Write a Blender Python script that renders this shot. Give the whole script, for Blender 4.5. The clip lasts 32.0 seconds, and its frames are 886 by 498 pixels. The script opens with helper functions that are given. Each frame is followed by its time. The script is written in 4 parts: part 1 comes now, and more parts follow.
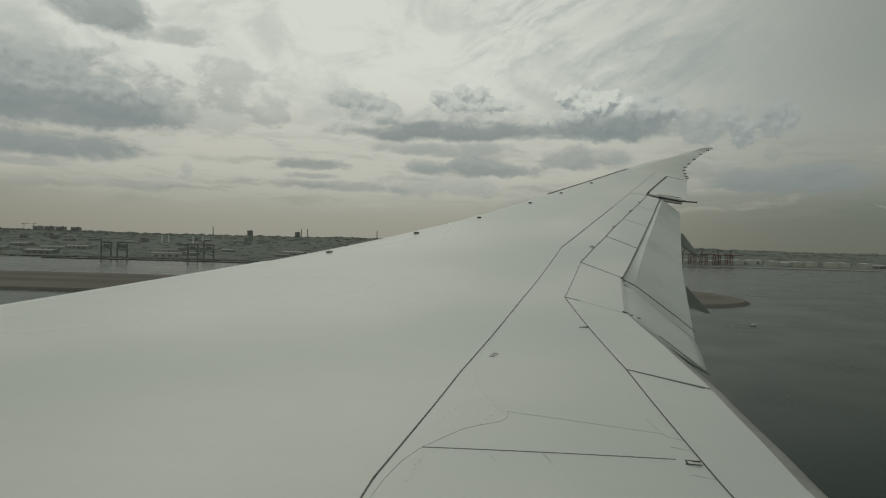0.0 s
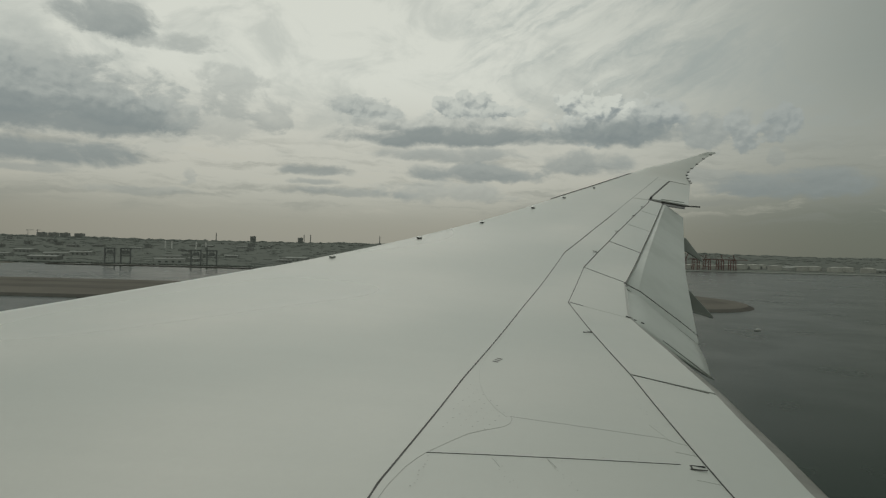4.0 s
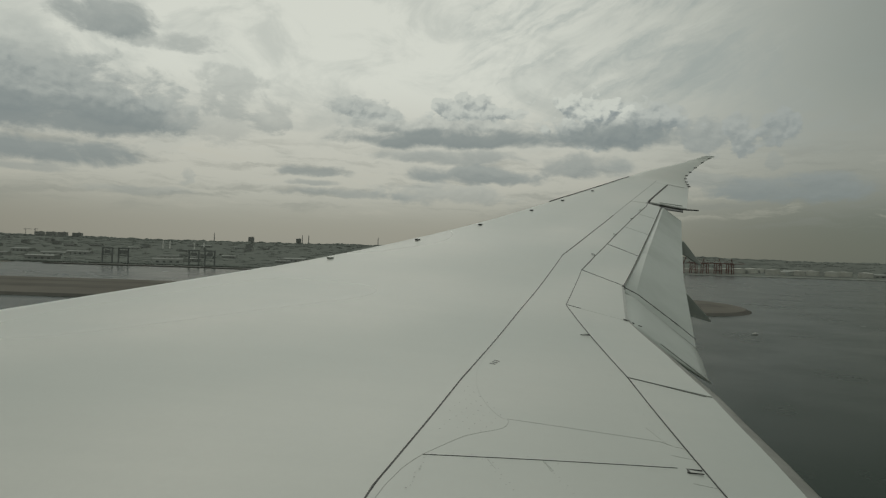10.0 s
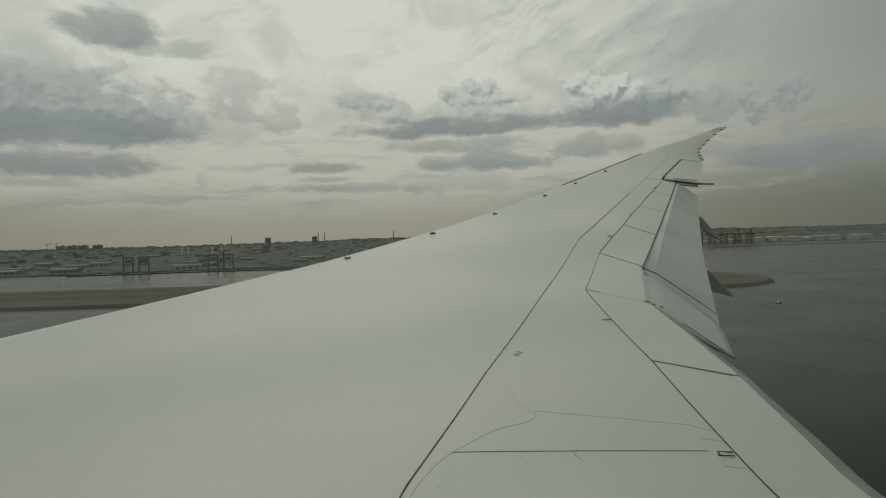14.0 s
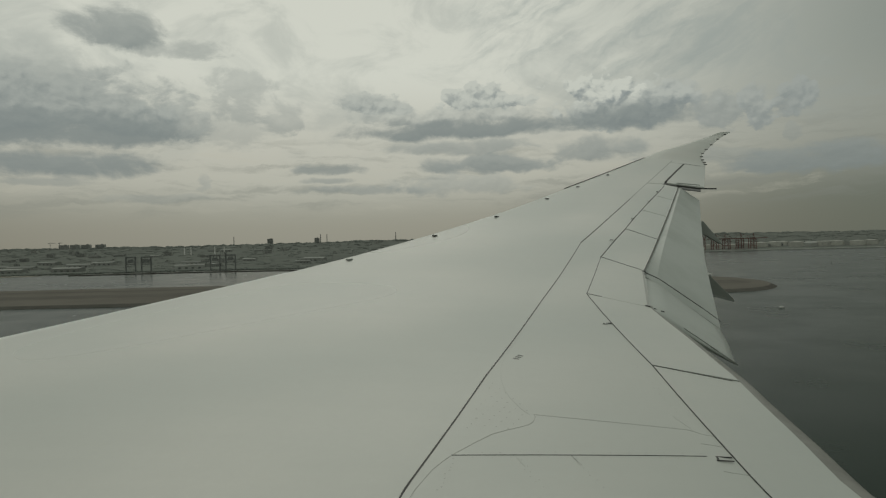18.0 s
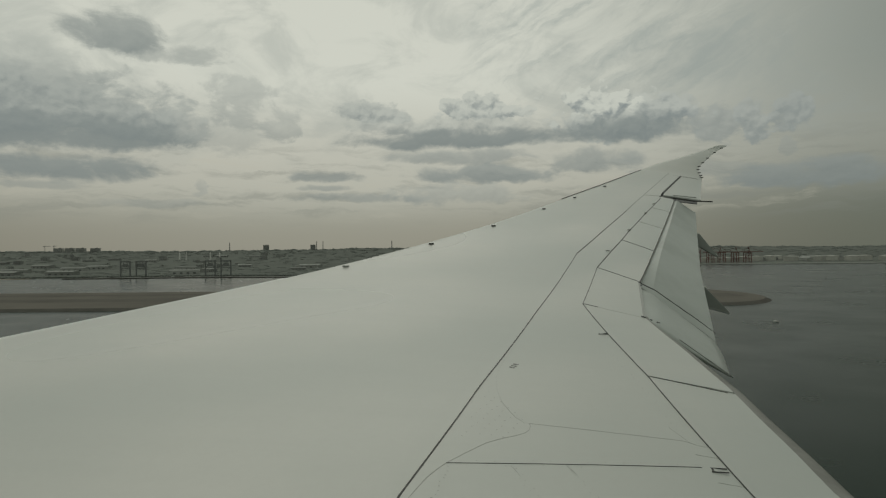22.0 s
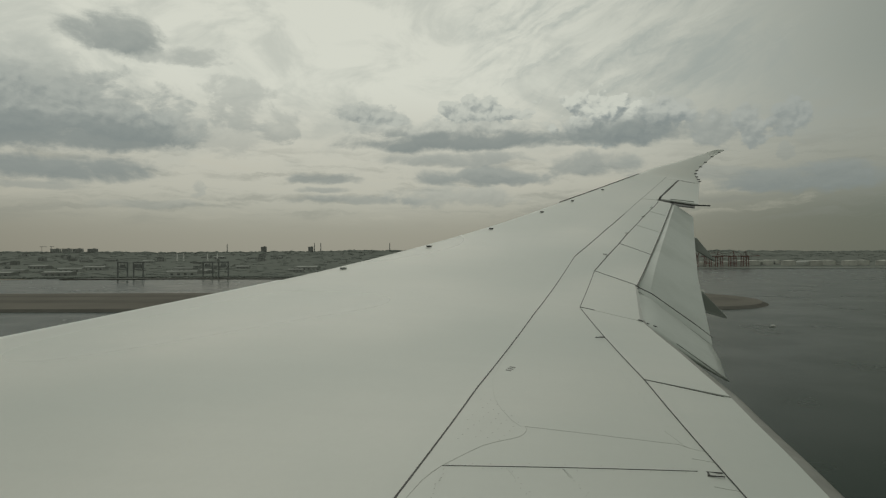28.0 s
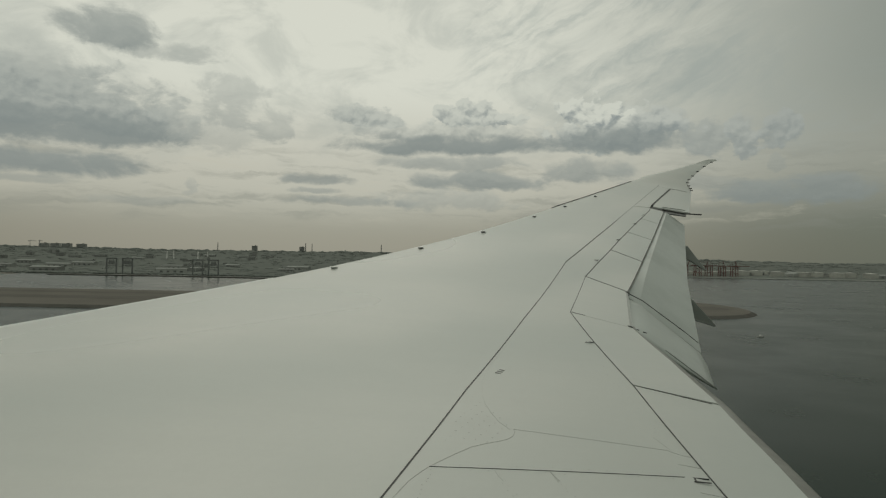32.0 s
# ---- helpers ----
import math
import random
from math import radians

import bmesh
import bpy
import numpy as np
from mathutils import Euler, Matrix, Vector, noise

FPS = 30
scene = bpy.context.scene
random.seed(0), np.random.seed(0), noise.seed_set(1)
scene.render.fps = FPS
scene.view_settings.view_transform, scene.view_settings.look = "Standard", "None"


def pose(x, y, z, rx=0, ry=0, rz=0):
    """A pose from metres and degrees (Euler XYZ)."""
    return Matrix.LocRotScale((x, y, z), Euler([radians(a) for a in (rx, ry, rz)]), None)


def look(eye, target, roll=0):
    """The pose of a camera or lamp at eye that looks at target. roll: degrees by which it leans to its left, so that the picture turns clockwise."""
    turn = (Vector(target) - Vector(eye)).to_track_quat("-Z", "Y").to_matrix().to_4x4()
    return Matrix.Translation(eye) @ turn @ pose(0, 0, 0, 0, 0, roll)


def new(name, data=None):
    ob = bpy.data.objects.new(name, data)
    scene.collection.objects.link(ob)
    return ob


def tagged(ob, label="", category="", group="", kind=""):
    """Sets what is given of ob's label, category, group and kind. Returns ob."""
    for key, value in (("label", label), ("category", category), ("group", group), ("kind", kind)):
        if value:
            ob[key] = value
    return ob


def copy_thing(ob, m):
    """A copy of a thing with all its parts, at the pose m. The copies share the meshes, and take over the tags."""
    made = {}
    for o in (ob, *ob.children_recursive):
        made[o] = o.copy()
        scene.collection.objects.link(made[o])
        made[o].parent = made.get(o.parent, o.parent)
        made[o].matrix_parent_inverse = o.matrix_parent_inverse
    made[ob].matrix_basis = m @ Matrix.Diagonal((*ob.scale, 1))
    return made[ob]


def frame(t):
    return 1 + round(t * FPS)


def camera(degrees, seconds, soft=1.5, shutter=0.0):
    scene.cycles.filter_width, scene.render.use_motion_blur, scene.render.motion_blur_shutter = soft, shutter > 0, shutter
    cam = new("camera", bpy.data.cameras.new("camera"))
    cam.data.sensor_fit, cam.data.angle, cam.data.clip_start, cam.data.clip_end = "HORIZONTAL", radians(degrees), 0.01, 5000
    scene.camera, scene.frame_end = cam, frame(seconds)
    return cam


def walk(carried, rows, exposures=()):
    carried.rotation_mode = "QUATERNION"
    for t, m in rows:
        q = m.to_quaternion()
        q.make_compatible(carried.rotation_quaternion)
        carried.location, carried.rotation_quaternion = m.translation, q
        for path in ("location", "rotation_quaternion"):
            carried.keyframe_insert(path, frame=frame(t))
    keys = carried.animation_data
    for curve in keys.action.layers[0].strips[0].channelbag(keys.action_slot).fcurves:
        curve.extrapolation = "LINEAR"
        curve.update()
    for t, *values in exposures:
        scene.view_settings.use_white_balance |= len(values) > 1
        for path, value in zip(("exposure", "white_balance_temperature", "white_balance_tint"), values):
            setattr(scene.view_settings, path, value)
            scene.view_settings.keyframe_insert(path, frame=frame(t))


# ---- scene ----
cam = camera(69.0, 32.0, soft=1.25)
# The camera sits at the cabin window: x runs aft, y out along the wing, z up, the eye close to the origin.
PATH = [
    (0, pose(-0.003, 0.014, -0.066, 88.945, -2.079, -1.352)),
    (0.5, pose(-0.004, 0.021, -0.077, 89.196, -1.894, -1.338)),
    (1, pose(0.002, 0.029, -0.076, 89.593, -1.913, -1.178)),
    (1.5, pose(0.004, 0.017, -0.068, 90.086, -2.099, -1.152)),
    (2, pose(-0.005, 0.011, -0.068, 89.647, -1.800, -1.464)),
    (2.5, pose(-0.003, 0.005, -0.066, 89.844, -1.640, -1.392)),
    (3, pose(-0.002, 0.013, -0.067, 89.334, -1.582, -1.269)),
    (3.5, pose(-0.010, 0.011, -0.066, 89.338, -1.912, -1.093)),
    (5.5, pose(0.002, 0.015, -0.081, 89.762, -1.999, -1.138)),
    (6, pose(-0.003, 0.017, -0.069, 89.702, -2.233, -1.238)),
    (6.5, pose(-0.013, 0.010, -0.070, 89.435, -2.140, -1.158)),
    (7, pose(0.001, 0.009, -0.070, 89.494, -2.010, -1.089)),
    (7.5, pose(-0.007, 0.019, -0.072, 89.644, -2.137, -1.156)),
    (8, pose(-0.008, 0.009, -0.075, 89.728, -2.306, -1.194)),
    (8.5, pose(0.001, 0.010, -0.074, 89.571, -2.305, -1.195)),
    (9, pose(0.002, -0.000, -0.061, 89.514, -2.180, -1.238)),
    (9.5, pose(-0.001, 0.019, -0.071, 89.663, -2.346, -1.364)),
    (10, pose(-0.004, 0.021, -0.072, 89.588, -2.346, -1.261)),
    (10.5, pose(-0.004, 0.016, -0.074, 89.260, -2.112, -1.188)),
    (11, pose(-0.008, 0.020, -0.072, 88.479, -1.747, -1.222)),
    (11.5, pose(-0.012, -0.009, -0.042, 88.052, -0.758, -0.677)),
    (12, pose(-0.004, -0.009, -0.012, 88.045, 0.525, -0.296)),
    (12.5, pose(-0.007, -0.003, -0.011, 88.121, 0.538, -0.203)),
    (13, pose(0.001, 0.004, 0.005, 88.112, 1.260, -0.022)),
    (13.5, pose(0.003, -0.004, 0.012, 88.192, 1.466, 0.078)),
    (14, pose(-0.008, 0.004, -0.003, 88.576, 1.434, 0.098)),
    (14.5, pose(-0.006, -0.013, -0.001, 88.291, 1.050, 0.092)),
    (16.5, pose(-0.006, 0.002, 0.006, 88.430, 0.759, 0.274)),
    (17, pose(0.003, -0.005, 0.010, 88.472, 0.945, 0.487)),
    (17.5, pose(-0.001, 0.007, -0.001, 88.689, 1.074, 0.318)),
    (18, pose(0.001, -0.006, 0.002, 88.789, 0.961, 0.300)),
    (18.5, pose(-0.006, 0.001, -0.005, 88.714, 0.914, 0.064)),
    (19, pose(-0.002, -0.007, 0.007, 88.616, 0.928, 0.024)),
    (19.5, pose(0.002, -0.007, 0.013, 88.868, 0.763, 0.013)),
    (20, pose(-0.000, 0.010, -0.001, 89.038, 0.358, 0.022)),
    (20.5, pose(-0.015, -0.004, 0.000, 89.158, 0.227, 0.014)),
    (21, pose(0.005, 0.006, -0.002, 89.129, 0.353, 0.102)),
    (21.5, pose(-0.010, 0.005, -0.011, 89.310, 0.114, 0.029)),
    (22, pose(-0.011, -0.009, -0.012, 89.587, 0.079, -0.041)),
    (22.5, pose(0.004, -0.006, -0.005, 89.647, 0.163, 0.088)),
    (23, pose(0.000, -0.001, -0.001, 89.511, 0.033, -0.004)),
    (23.5, pose(-0.012, -0.001, -0.014, 89.831, -0.130, -0.284)),
    (24, pose(0.001, 0.010, -0.004, 89.731, 0.006, -0.295)),
    (24.5, pose(0.008, -0.013, 0.007, 89.625, -0.029, -0.183)),
    (25, pose(-0.007, 0.002, -0.010, 89.732, -0.268, -0.245)),
    (25.5, pose(-0.013, 0.006, -0.009, 89.733, -0.195, -0.345)),
    (27.5, pose(0.007, -0.005, -0.010, 89.726, -0.236, -0.523)),
    (28, pose(-0.005, -0.009, -0.013, 89.816, -0.248, -0.228)),
    (28.5, pose(0.003, 0.006, -0.007, 89.783, -0.993, -0.224)),
    (29, pose(0.000, -0.012, 0.004, 89.824, -1.083, -0.540)),
    (29.5, pose(0.009, 0.002, -0.006, 89.970, -1.299, -0.572)),
    (30, pose(0.005, 0.007, -0.009, 89.757, -1.353, -0.524)),
    (30.5, pose(0.003, -0.001, -0.014, 89.834, -1.512, -0.801)),
    (31, pose(-0.004, 0.007, -0.034, 89.892, -1.268, -0.544)),
    (31.5, pose(0.007, 0.005, -0.023, 90.024, -1.190, -0.563)),
    (32, pose(-0.010, 0.003, -0.034, 90.127, -1.584, -0.979)),
]
EXPOSURE = [(0, -0.02, 6330, 7), (9, 0.0, 6330, 7), (12, -0.12, 6370, 6), (17, -0.10, 6420, 6), (23, -0.11, 6450, 6), (28, -0.02, 6480, 6), (32, 0.0, 6500, 6)]
LEVEL = pose(0, 0, 0, 0.40, 0.45, 0)   # the airliner's attitude, nose and outer wing slightly up
walk(cam, [(t, LEVEL @ m) for t, m in PATH], EXPOSURE)

# ---- world, sun ----
SEA = -76.0


class Nodes:
    """Short hand for wiring shader nodes."""

    def __init__(self, tree):
        self.tree = tree

    def add(self, kind, **values):
        n = self.tree.nodes.new(kind)
        for key, value in values.items():
            setattr(n, key, value)
        return n

    def put(self, socket, value):
        if isinstance(value, bpy.types.NodeSocket):
            self.tree.links.new(value, socket)
        else:
            socket.default_value = value

    def math(self, op, a, b=0.0, c=0.0, clamp=False):
        n = self.add("ShaderNodeMath", operation=op, use_clamp=clamp)
        for i, v in enumerate((a, b, c)):
            self.put(n.inputs[i], v)
        return n.outputs[0]

    def ramp(self, v, lo, hi, to_lo=0.0, to_hi=1.0, kind="SMOOTHSTEP"):
        n = self.add("ShaderNodeMapRange", interpolation_type=kind)
        for i, x in enumerate((v, lo, hi, to_lo, to_hi)):
            self.put(n.inputs[i], x)
        return n.outputs[0]

    def mix(self, f, a, b, blend="MIX"):
        n = self.add("ShaderNodeMix", data_type="RGBA", blend_type=blend)
        self.put(n.inputs[0], f)
        for i, v in ((6, a), (7, b)):
            self.put(n.inputs[i], (*v, 1.0) if isinstance(v, tuple) and len(v) == 3 else v)
        return n.outputs[2]

    def noise(self, vec, scale, detail=4.0, rough=0.5, distort=0.0):
        n = self.add("ShaderNodeTexNoise")
        if vec is not None:
            self.put(n.inputs["Vector"], vec)
        for key, v in (("Scale", scale), ("Detail", detail), ("Roughness", rough), ("Distortion", distort)):
            n.inputs[key].default_value = v
        return n.outputs[0]

    def xyz(self, x, y, z=0.0):
        n = self.add("ShaderNodeCombineXYZ")
        for i, v in enumerate((x, y, z)):
            self.put(n.inputs[i], v)
        return n.outputs[0]


SUN_AZ, SUN_EL = -8.0, 56.0   # degrees aft of straight out, and above the horizon: behind thin cloud


def build_world():
    world = bpy.data.worlds.new("overcast_sky")
    scene.world = world
    world.use_nodes = True
    t = world.node_tree
    t.nodes.clear()
    k = Nodes(t)
    coord = k.add("ShaderNodeTexCoord").outputs["Generated"]
    sep = k.add("ShaderNodeSeparateXYZ")
    k.put(sep.inputs[0], coord)
    x, y, z = sep.outputs
    az = k.math("MULTIPLY", k.math("ARCTAN2", x, y), 57.2958)
    el = k.math("MULTIPLY", k.math("ARCSINE", z), 57.2958)
    # clear sky above the cloud
    sky = k.add("ShaderNodeTexSky", sky_type="NISHITA", sun_disc=False, sun_elevation=radians(SUN_EL), sun_rotation=radians(SUN_AZ))
    blue = k.mix(1.0, sky.outputs[0], (0.08, 0.08, 0.08), "MULTIPLY")
    # veil of high cloud: warm and dim at the horizon, bright round the hidden sun, greyer aft
    up = k.ramp(el, 0.0, 13.0)
    veil = k.mix(up, (0.215, 0.203, 0.160), (0.405, 0.415, 0.362))
    da = k.math("DIVIDE", k.math("SUBTRACT", az, -9.0), 42.0)
    de = k.math("DIVIDE", k.math("SUBTRACT", el, 28.0), 34.0)
    far = k.math("ADD", k.math("MULTIPLY", da, da), k.math("MULTIPLY", de, de))
    veil = k.mix(k.ramp(far, 0.15, 1.7, 0.95, 0.0), veil, (0.705, 0.695, 0.605))
    aft = k.math("MULTIPLY", k.ramp(az, 4.0, 42.0), k.ramp(az, 75.0, 130.0, 1.0, 0.45))
    veil = k.mix(k.math("MULTIPLY", aft, 0.70), veil, (0.172, 0.190, 0.160))
    veil = k.mix(k.ramp(el, 1.0, 9.0, 0.7, 0.0), veil, k.mix(aft, (0.200, 0.186, 0.146), (0.100, 0.112, 0.087)))
    warm = k.math("MULTIPLY", k.ramp(el, 2.5, 7.0), k.ramp(el, 15.0, 8.0))
    veil = k.mix(k.math("MULTIPLY", warm, k.ramp(az, 34.0, 4.0, 0.25, 0.55)), veil, (0.455, 0.425, 0.350))
    veil = k.mix(0.05, veil, blue)

    # the cloud fields: all coordinates in degrees, bent by a slow and a fine drift
    ca = k.math("ADD", az, 1.1)
    here = k.xyz(ca, k.math("MULTIPLY", el, 1.6))

    def bend(vec, scale, detail, seed):
        n = k.add("ShaderNodeTexNoise")
        sh = k.add("ShaderNodeVectorMath", operation="ADD")
        k.put(sh.inputs[0], vec)
        sh.inputs[1].default_value = (seed, seed * 0.37, seed * 1.9)
        k.put(n.inputs["Vector"], sh.outputs[0])
        for key, v in (("Scale", scale), ("Detail", detail), ("Roughness", 0.62)):
            n.inputs[key].default_value = v
        parts = k.add("ShaderNodeSeparateXYZ")
        k.put(parts.inputs[0], n.outputs["Color"])
        return [k.math("SUBTRACT", o, 0.5) for o in parts.outputs[:2]]

    slow_a, slow_e = bend(here, 0.11, 3.0, 3.0)
    fine_a, fine_e = bend(here, 0.42, 7.0, 11.0)

    def billows(dx, dy):
        """Heaped round cells, finer ones on the larger, looked up a little off the place."""
        v = k.add("ShaderNodeTexVoronoi", feature="SMOOTH_F1")
        k.put(v.inputs["Vector"], k.xyz(k.math("ADD", k.math("ADD", ca, dx), k.math("MULTIPLY", fine_a, 2.0)),
                                        k.math("ADD", k.math("MULTIPLY", k.math("ADD", el, dy), 1.15), k.math("MULTIPLY", fine_e, 1.6))))
        for key, w in (("Scale", 0.75), ("Detail", 2.5), ("Roughness", 0.5), ("Smoothness", 0.6)):
            v.inputs[key].default_value = w
        return v.outputs["Distance"]

    def ragged(dx, dy, seed=0.0):
        return k.noise(k.xyz(k.math("ADD", ca, dx), k.math("MULTIPLY", k.math("ADD", el, dy), 1.8), seed), 0.26, 10.0, 0.63, 0.4)

    heap = billows(0.0, 0.0)
    relief = k.math("SUBTRACT", billows(-0.20, 0.36), heap)
    fbm = k.math("SUBTRACT", ragged(0.0, 0.0), 0.5)
    slope = k.math("SUBTRACT", fbm, k.math("SUBTRACT", ragged(-0.15, 0.40), 0.5))

    # thin grey patches and combed streaks in the high veil
    blot = k.noise(k.xyz(k.math("MULTIPLY", ca, 0.5), k.math("MULTIPLY", el, 0.95), 2.0), 0.24, 9.0, 0.62, 0.6)
    veil = k.mix(k.math("MULTIPLY", k.ramp(blot, 0.44, 0.66, 0.0, 0.34), k.ramp(el, 5.0, 11.0)), veil, (0.315, 0.342, 0.322))
    comb_u = k.math("ADD", k.math("MULTIPLY", ca, 0.88), k.math("MULTIPLY", el, 0.47))
    comb_v = k.math("SUBTRACT", k.math("MULTIPLY", el, 0.88), k.math("MULTIPLY", ca, 0.47))
    comb = k.noise(k.xyz(k.math("MULTIPLY", comb_u, 0.22), k.math("ADD", comb_v, k.math("MULTIPLY", fine_e, 1.2)), 7.0), 0.55, 8.0, 0.62, 0.5)
    comb_at = k.math("MULTIPLY", k.ramp(el, 10.5, 14.5), k.math("MULTIPLY", k.ramp(ca, 0.0, 7.0), k.ramp(ca, 34.0, 20.0)))
    veil = k.mix(k.math("MULTIPLY", comb_at, k.ramp(comb, 0.42, 0.70, 0.0, 0.50)), veil, (0.270, 0.312, 0.305))
    veil = k.mix(k.math("MULTIPLY", comb_at, k.ramp(comb, 0.47, 0.30, 0.0, 0.30)), veil, (0.62, 0.63, 0.56))
    # flat shreds low over the horizon
    shred = k.noise(k.xyz(k.math("MULTIPLY", ca, 0.13), k.math("ADD", k.math("MULTIPLY", el, 0.9), fine_e), 9.0), 1.1, 9.0, 0.62, 0.3)
    low = k.math("MULTIPLY", k.ramp(el, 1.5, 4.0), k.ramp(el, 10.0, 7.0))
    veil = k.mix(k.math("MULTIPLY", low, k.ramp(shred, 0.48, 0.68, 0.0, 0.42)), veil, (0.225, 0.232, 0.205))
    veil = k.mix(k.math("MULTIPLY", low, k.ramp(shred, 0.46, 0.30, 0.0, 0.25)), veil, (0.52, 0.49, 0.405))

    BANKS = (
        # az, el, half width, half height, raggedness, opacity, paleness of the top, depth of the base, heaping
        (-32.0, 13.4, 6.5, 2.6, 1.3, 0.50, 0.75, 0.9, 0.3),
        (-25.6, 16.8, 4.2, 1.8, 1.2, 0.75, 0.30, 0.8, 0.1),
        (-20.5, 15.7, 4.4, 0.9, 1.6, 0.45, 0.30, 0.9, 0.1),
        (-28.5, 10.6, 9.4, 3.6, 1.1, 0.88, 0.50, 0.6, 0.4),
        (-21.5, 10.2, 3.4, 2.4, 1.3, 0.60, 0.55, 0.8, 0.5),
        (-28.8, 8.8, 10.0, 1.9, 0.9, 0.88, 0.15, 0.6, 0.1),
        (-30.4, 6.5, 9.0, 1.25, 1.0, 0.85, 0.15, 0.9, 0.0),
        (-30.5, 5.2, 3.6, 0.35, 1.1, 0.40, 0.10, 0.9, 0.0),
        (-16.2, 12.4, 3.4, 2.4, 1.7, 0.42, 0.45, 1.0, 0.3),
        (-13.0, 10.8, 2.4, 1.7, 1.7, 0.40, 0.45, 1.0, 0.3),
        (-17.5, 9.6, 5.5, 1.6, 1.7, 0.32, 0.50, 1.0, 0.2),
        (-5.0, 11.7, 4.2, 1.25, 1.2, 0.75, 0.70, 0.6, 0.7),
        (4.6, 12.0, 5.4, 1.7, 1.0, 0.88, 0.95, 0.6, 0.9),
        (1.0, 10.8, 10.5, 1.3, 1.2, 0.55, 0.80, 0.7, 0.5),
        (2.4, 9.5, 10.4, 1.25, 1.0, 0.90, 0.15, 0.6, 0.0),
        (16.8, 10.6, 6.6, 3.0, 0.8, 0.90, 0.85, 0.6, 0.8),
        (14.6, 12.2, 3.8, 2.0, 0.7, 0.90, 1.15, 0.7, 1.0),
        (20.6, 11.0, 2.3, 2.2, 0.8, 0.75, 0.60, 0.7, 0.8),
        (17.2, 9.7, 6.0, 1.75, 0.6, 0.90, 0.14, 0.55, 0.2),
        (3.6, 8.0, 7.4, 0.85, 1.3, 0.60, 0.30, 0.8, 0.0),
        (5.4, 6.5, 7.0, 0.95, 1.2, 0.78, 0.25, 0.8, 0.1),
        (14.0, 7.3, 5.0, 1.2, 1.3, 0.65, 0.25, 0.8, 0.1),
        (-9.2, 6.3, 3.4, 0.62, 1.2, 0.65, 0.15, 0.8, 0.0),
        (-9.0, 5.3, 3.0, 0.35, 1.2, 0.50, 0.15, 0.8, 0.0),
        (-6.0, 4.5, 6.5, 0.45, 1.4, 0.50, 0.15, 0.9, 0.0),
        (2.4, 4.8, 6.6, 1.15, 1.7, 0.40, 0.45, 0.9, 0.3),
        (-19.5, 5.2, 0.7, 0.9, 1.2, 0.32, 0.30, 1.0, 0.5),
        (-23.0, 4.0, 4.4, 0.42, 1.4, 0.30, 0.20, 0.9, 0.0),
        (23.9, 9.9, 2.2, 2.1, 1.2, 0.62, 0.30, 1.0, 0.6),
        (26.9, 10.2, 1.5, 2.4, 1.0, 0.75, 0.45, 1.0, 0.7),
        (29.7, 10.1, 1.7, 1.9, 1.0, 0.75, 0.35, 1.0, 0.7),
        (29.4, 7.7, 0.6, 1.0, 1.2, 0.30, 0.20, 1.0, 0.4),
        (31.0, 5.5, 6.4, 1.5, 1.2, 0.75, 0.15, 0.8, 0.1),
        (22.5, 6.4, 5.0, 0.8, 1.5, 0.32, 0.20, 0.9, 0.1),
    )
    total = veil
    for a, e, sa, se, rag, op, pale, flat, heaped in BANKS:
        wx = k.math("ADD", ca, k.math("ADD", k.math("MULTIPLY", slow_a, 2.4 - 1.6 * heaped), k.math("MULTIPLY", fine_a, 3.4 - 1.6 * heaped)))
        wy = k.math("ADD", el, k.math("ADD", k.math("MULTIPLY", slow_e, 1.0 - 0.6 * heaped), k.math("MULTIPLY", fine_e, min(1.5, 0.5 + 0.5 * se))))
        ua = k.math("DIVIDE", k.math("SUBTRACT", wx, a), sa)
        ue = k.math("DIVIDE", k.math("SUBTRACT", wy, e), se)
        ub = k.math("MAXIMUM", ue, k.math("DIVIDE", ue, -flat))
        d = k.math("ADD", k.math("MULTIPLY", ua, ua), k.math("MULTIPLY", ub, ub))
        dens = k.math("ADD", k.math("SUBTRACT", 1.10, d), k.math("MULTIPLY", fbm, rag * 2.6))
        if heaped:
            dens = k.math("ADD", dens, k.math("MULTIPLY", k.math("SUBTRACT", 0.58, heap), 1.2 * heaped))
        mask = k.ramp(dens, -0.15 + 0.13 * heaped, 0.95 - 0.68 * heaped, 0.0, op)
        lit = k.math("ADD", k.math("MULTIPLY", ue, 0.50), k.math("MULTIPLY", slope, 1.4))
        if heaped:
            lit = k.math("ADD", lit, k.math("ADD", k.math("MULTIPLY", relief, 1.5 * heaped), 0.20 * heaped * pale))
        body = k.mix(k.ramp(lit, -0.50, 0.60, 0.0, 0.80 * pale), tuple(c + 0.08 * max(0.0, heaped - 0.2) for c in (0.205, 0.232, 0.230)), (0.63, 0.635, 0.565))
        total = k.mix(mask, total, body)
    bg = k.add("ShaderNodeBackground")
    k.put(bg.inputs[0], total)
    bg.inputs[1].default_value = 1.0
    k.put(k.add("ShaderNodeOutputWorld").inputs[0], bg.outputs[0])


build_world()
sun = new("sun", bpy.data.lights.new("sun", "SUN"))
sun.data.energy, sun.data.angle, sun.data.color = 0.5, radians(60), (1.0, 0.95, 0.86)
a, e = radians(SUN_AZ), radians(SUN_EL)
sun.matrix_world = look((0, 0, 0), (-math.sin(a) * math.cos(e), -math.cos(a) * math.cos(e), -math.sin(e)))
sun.location = (0, 0, 60)

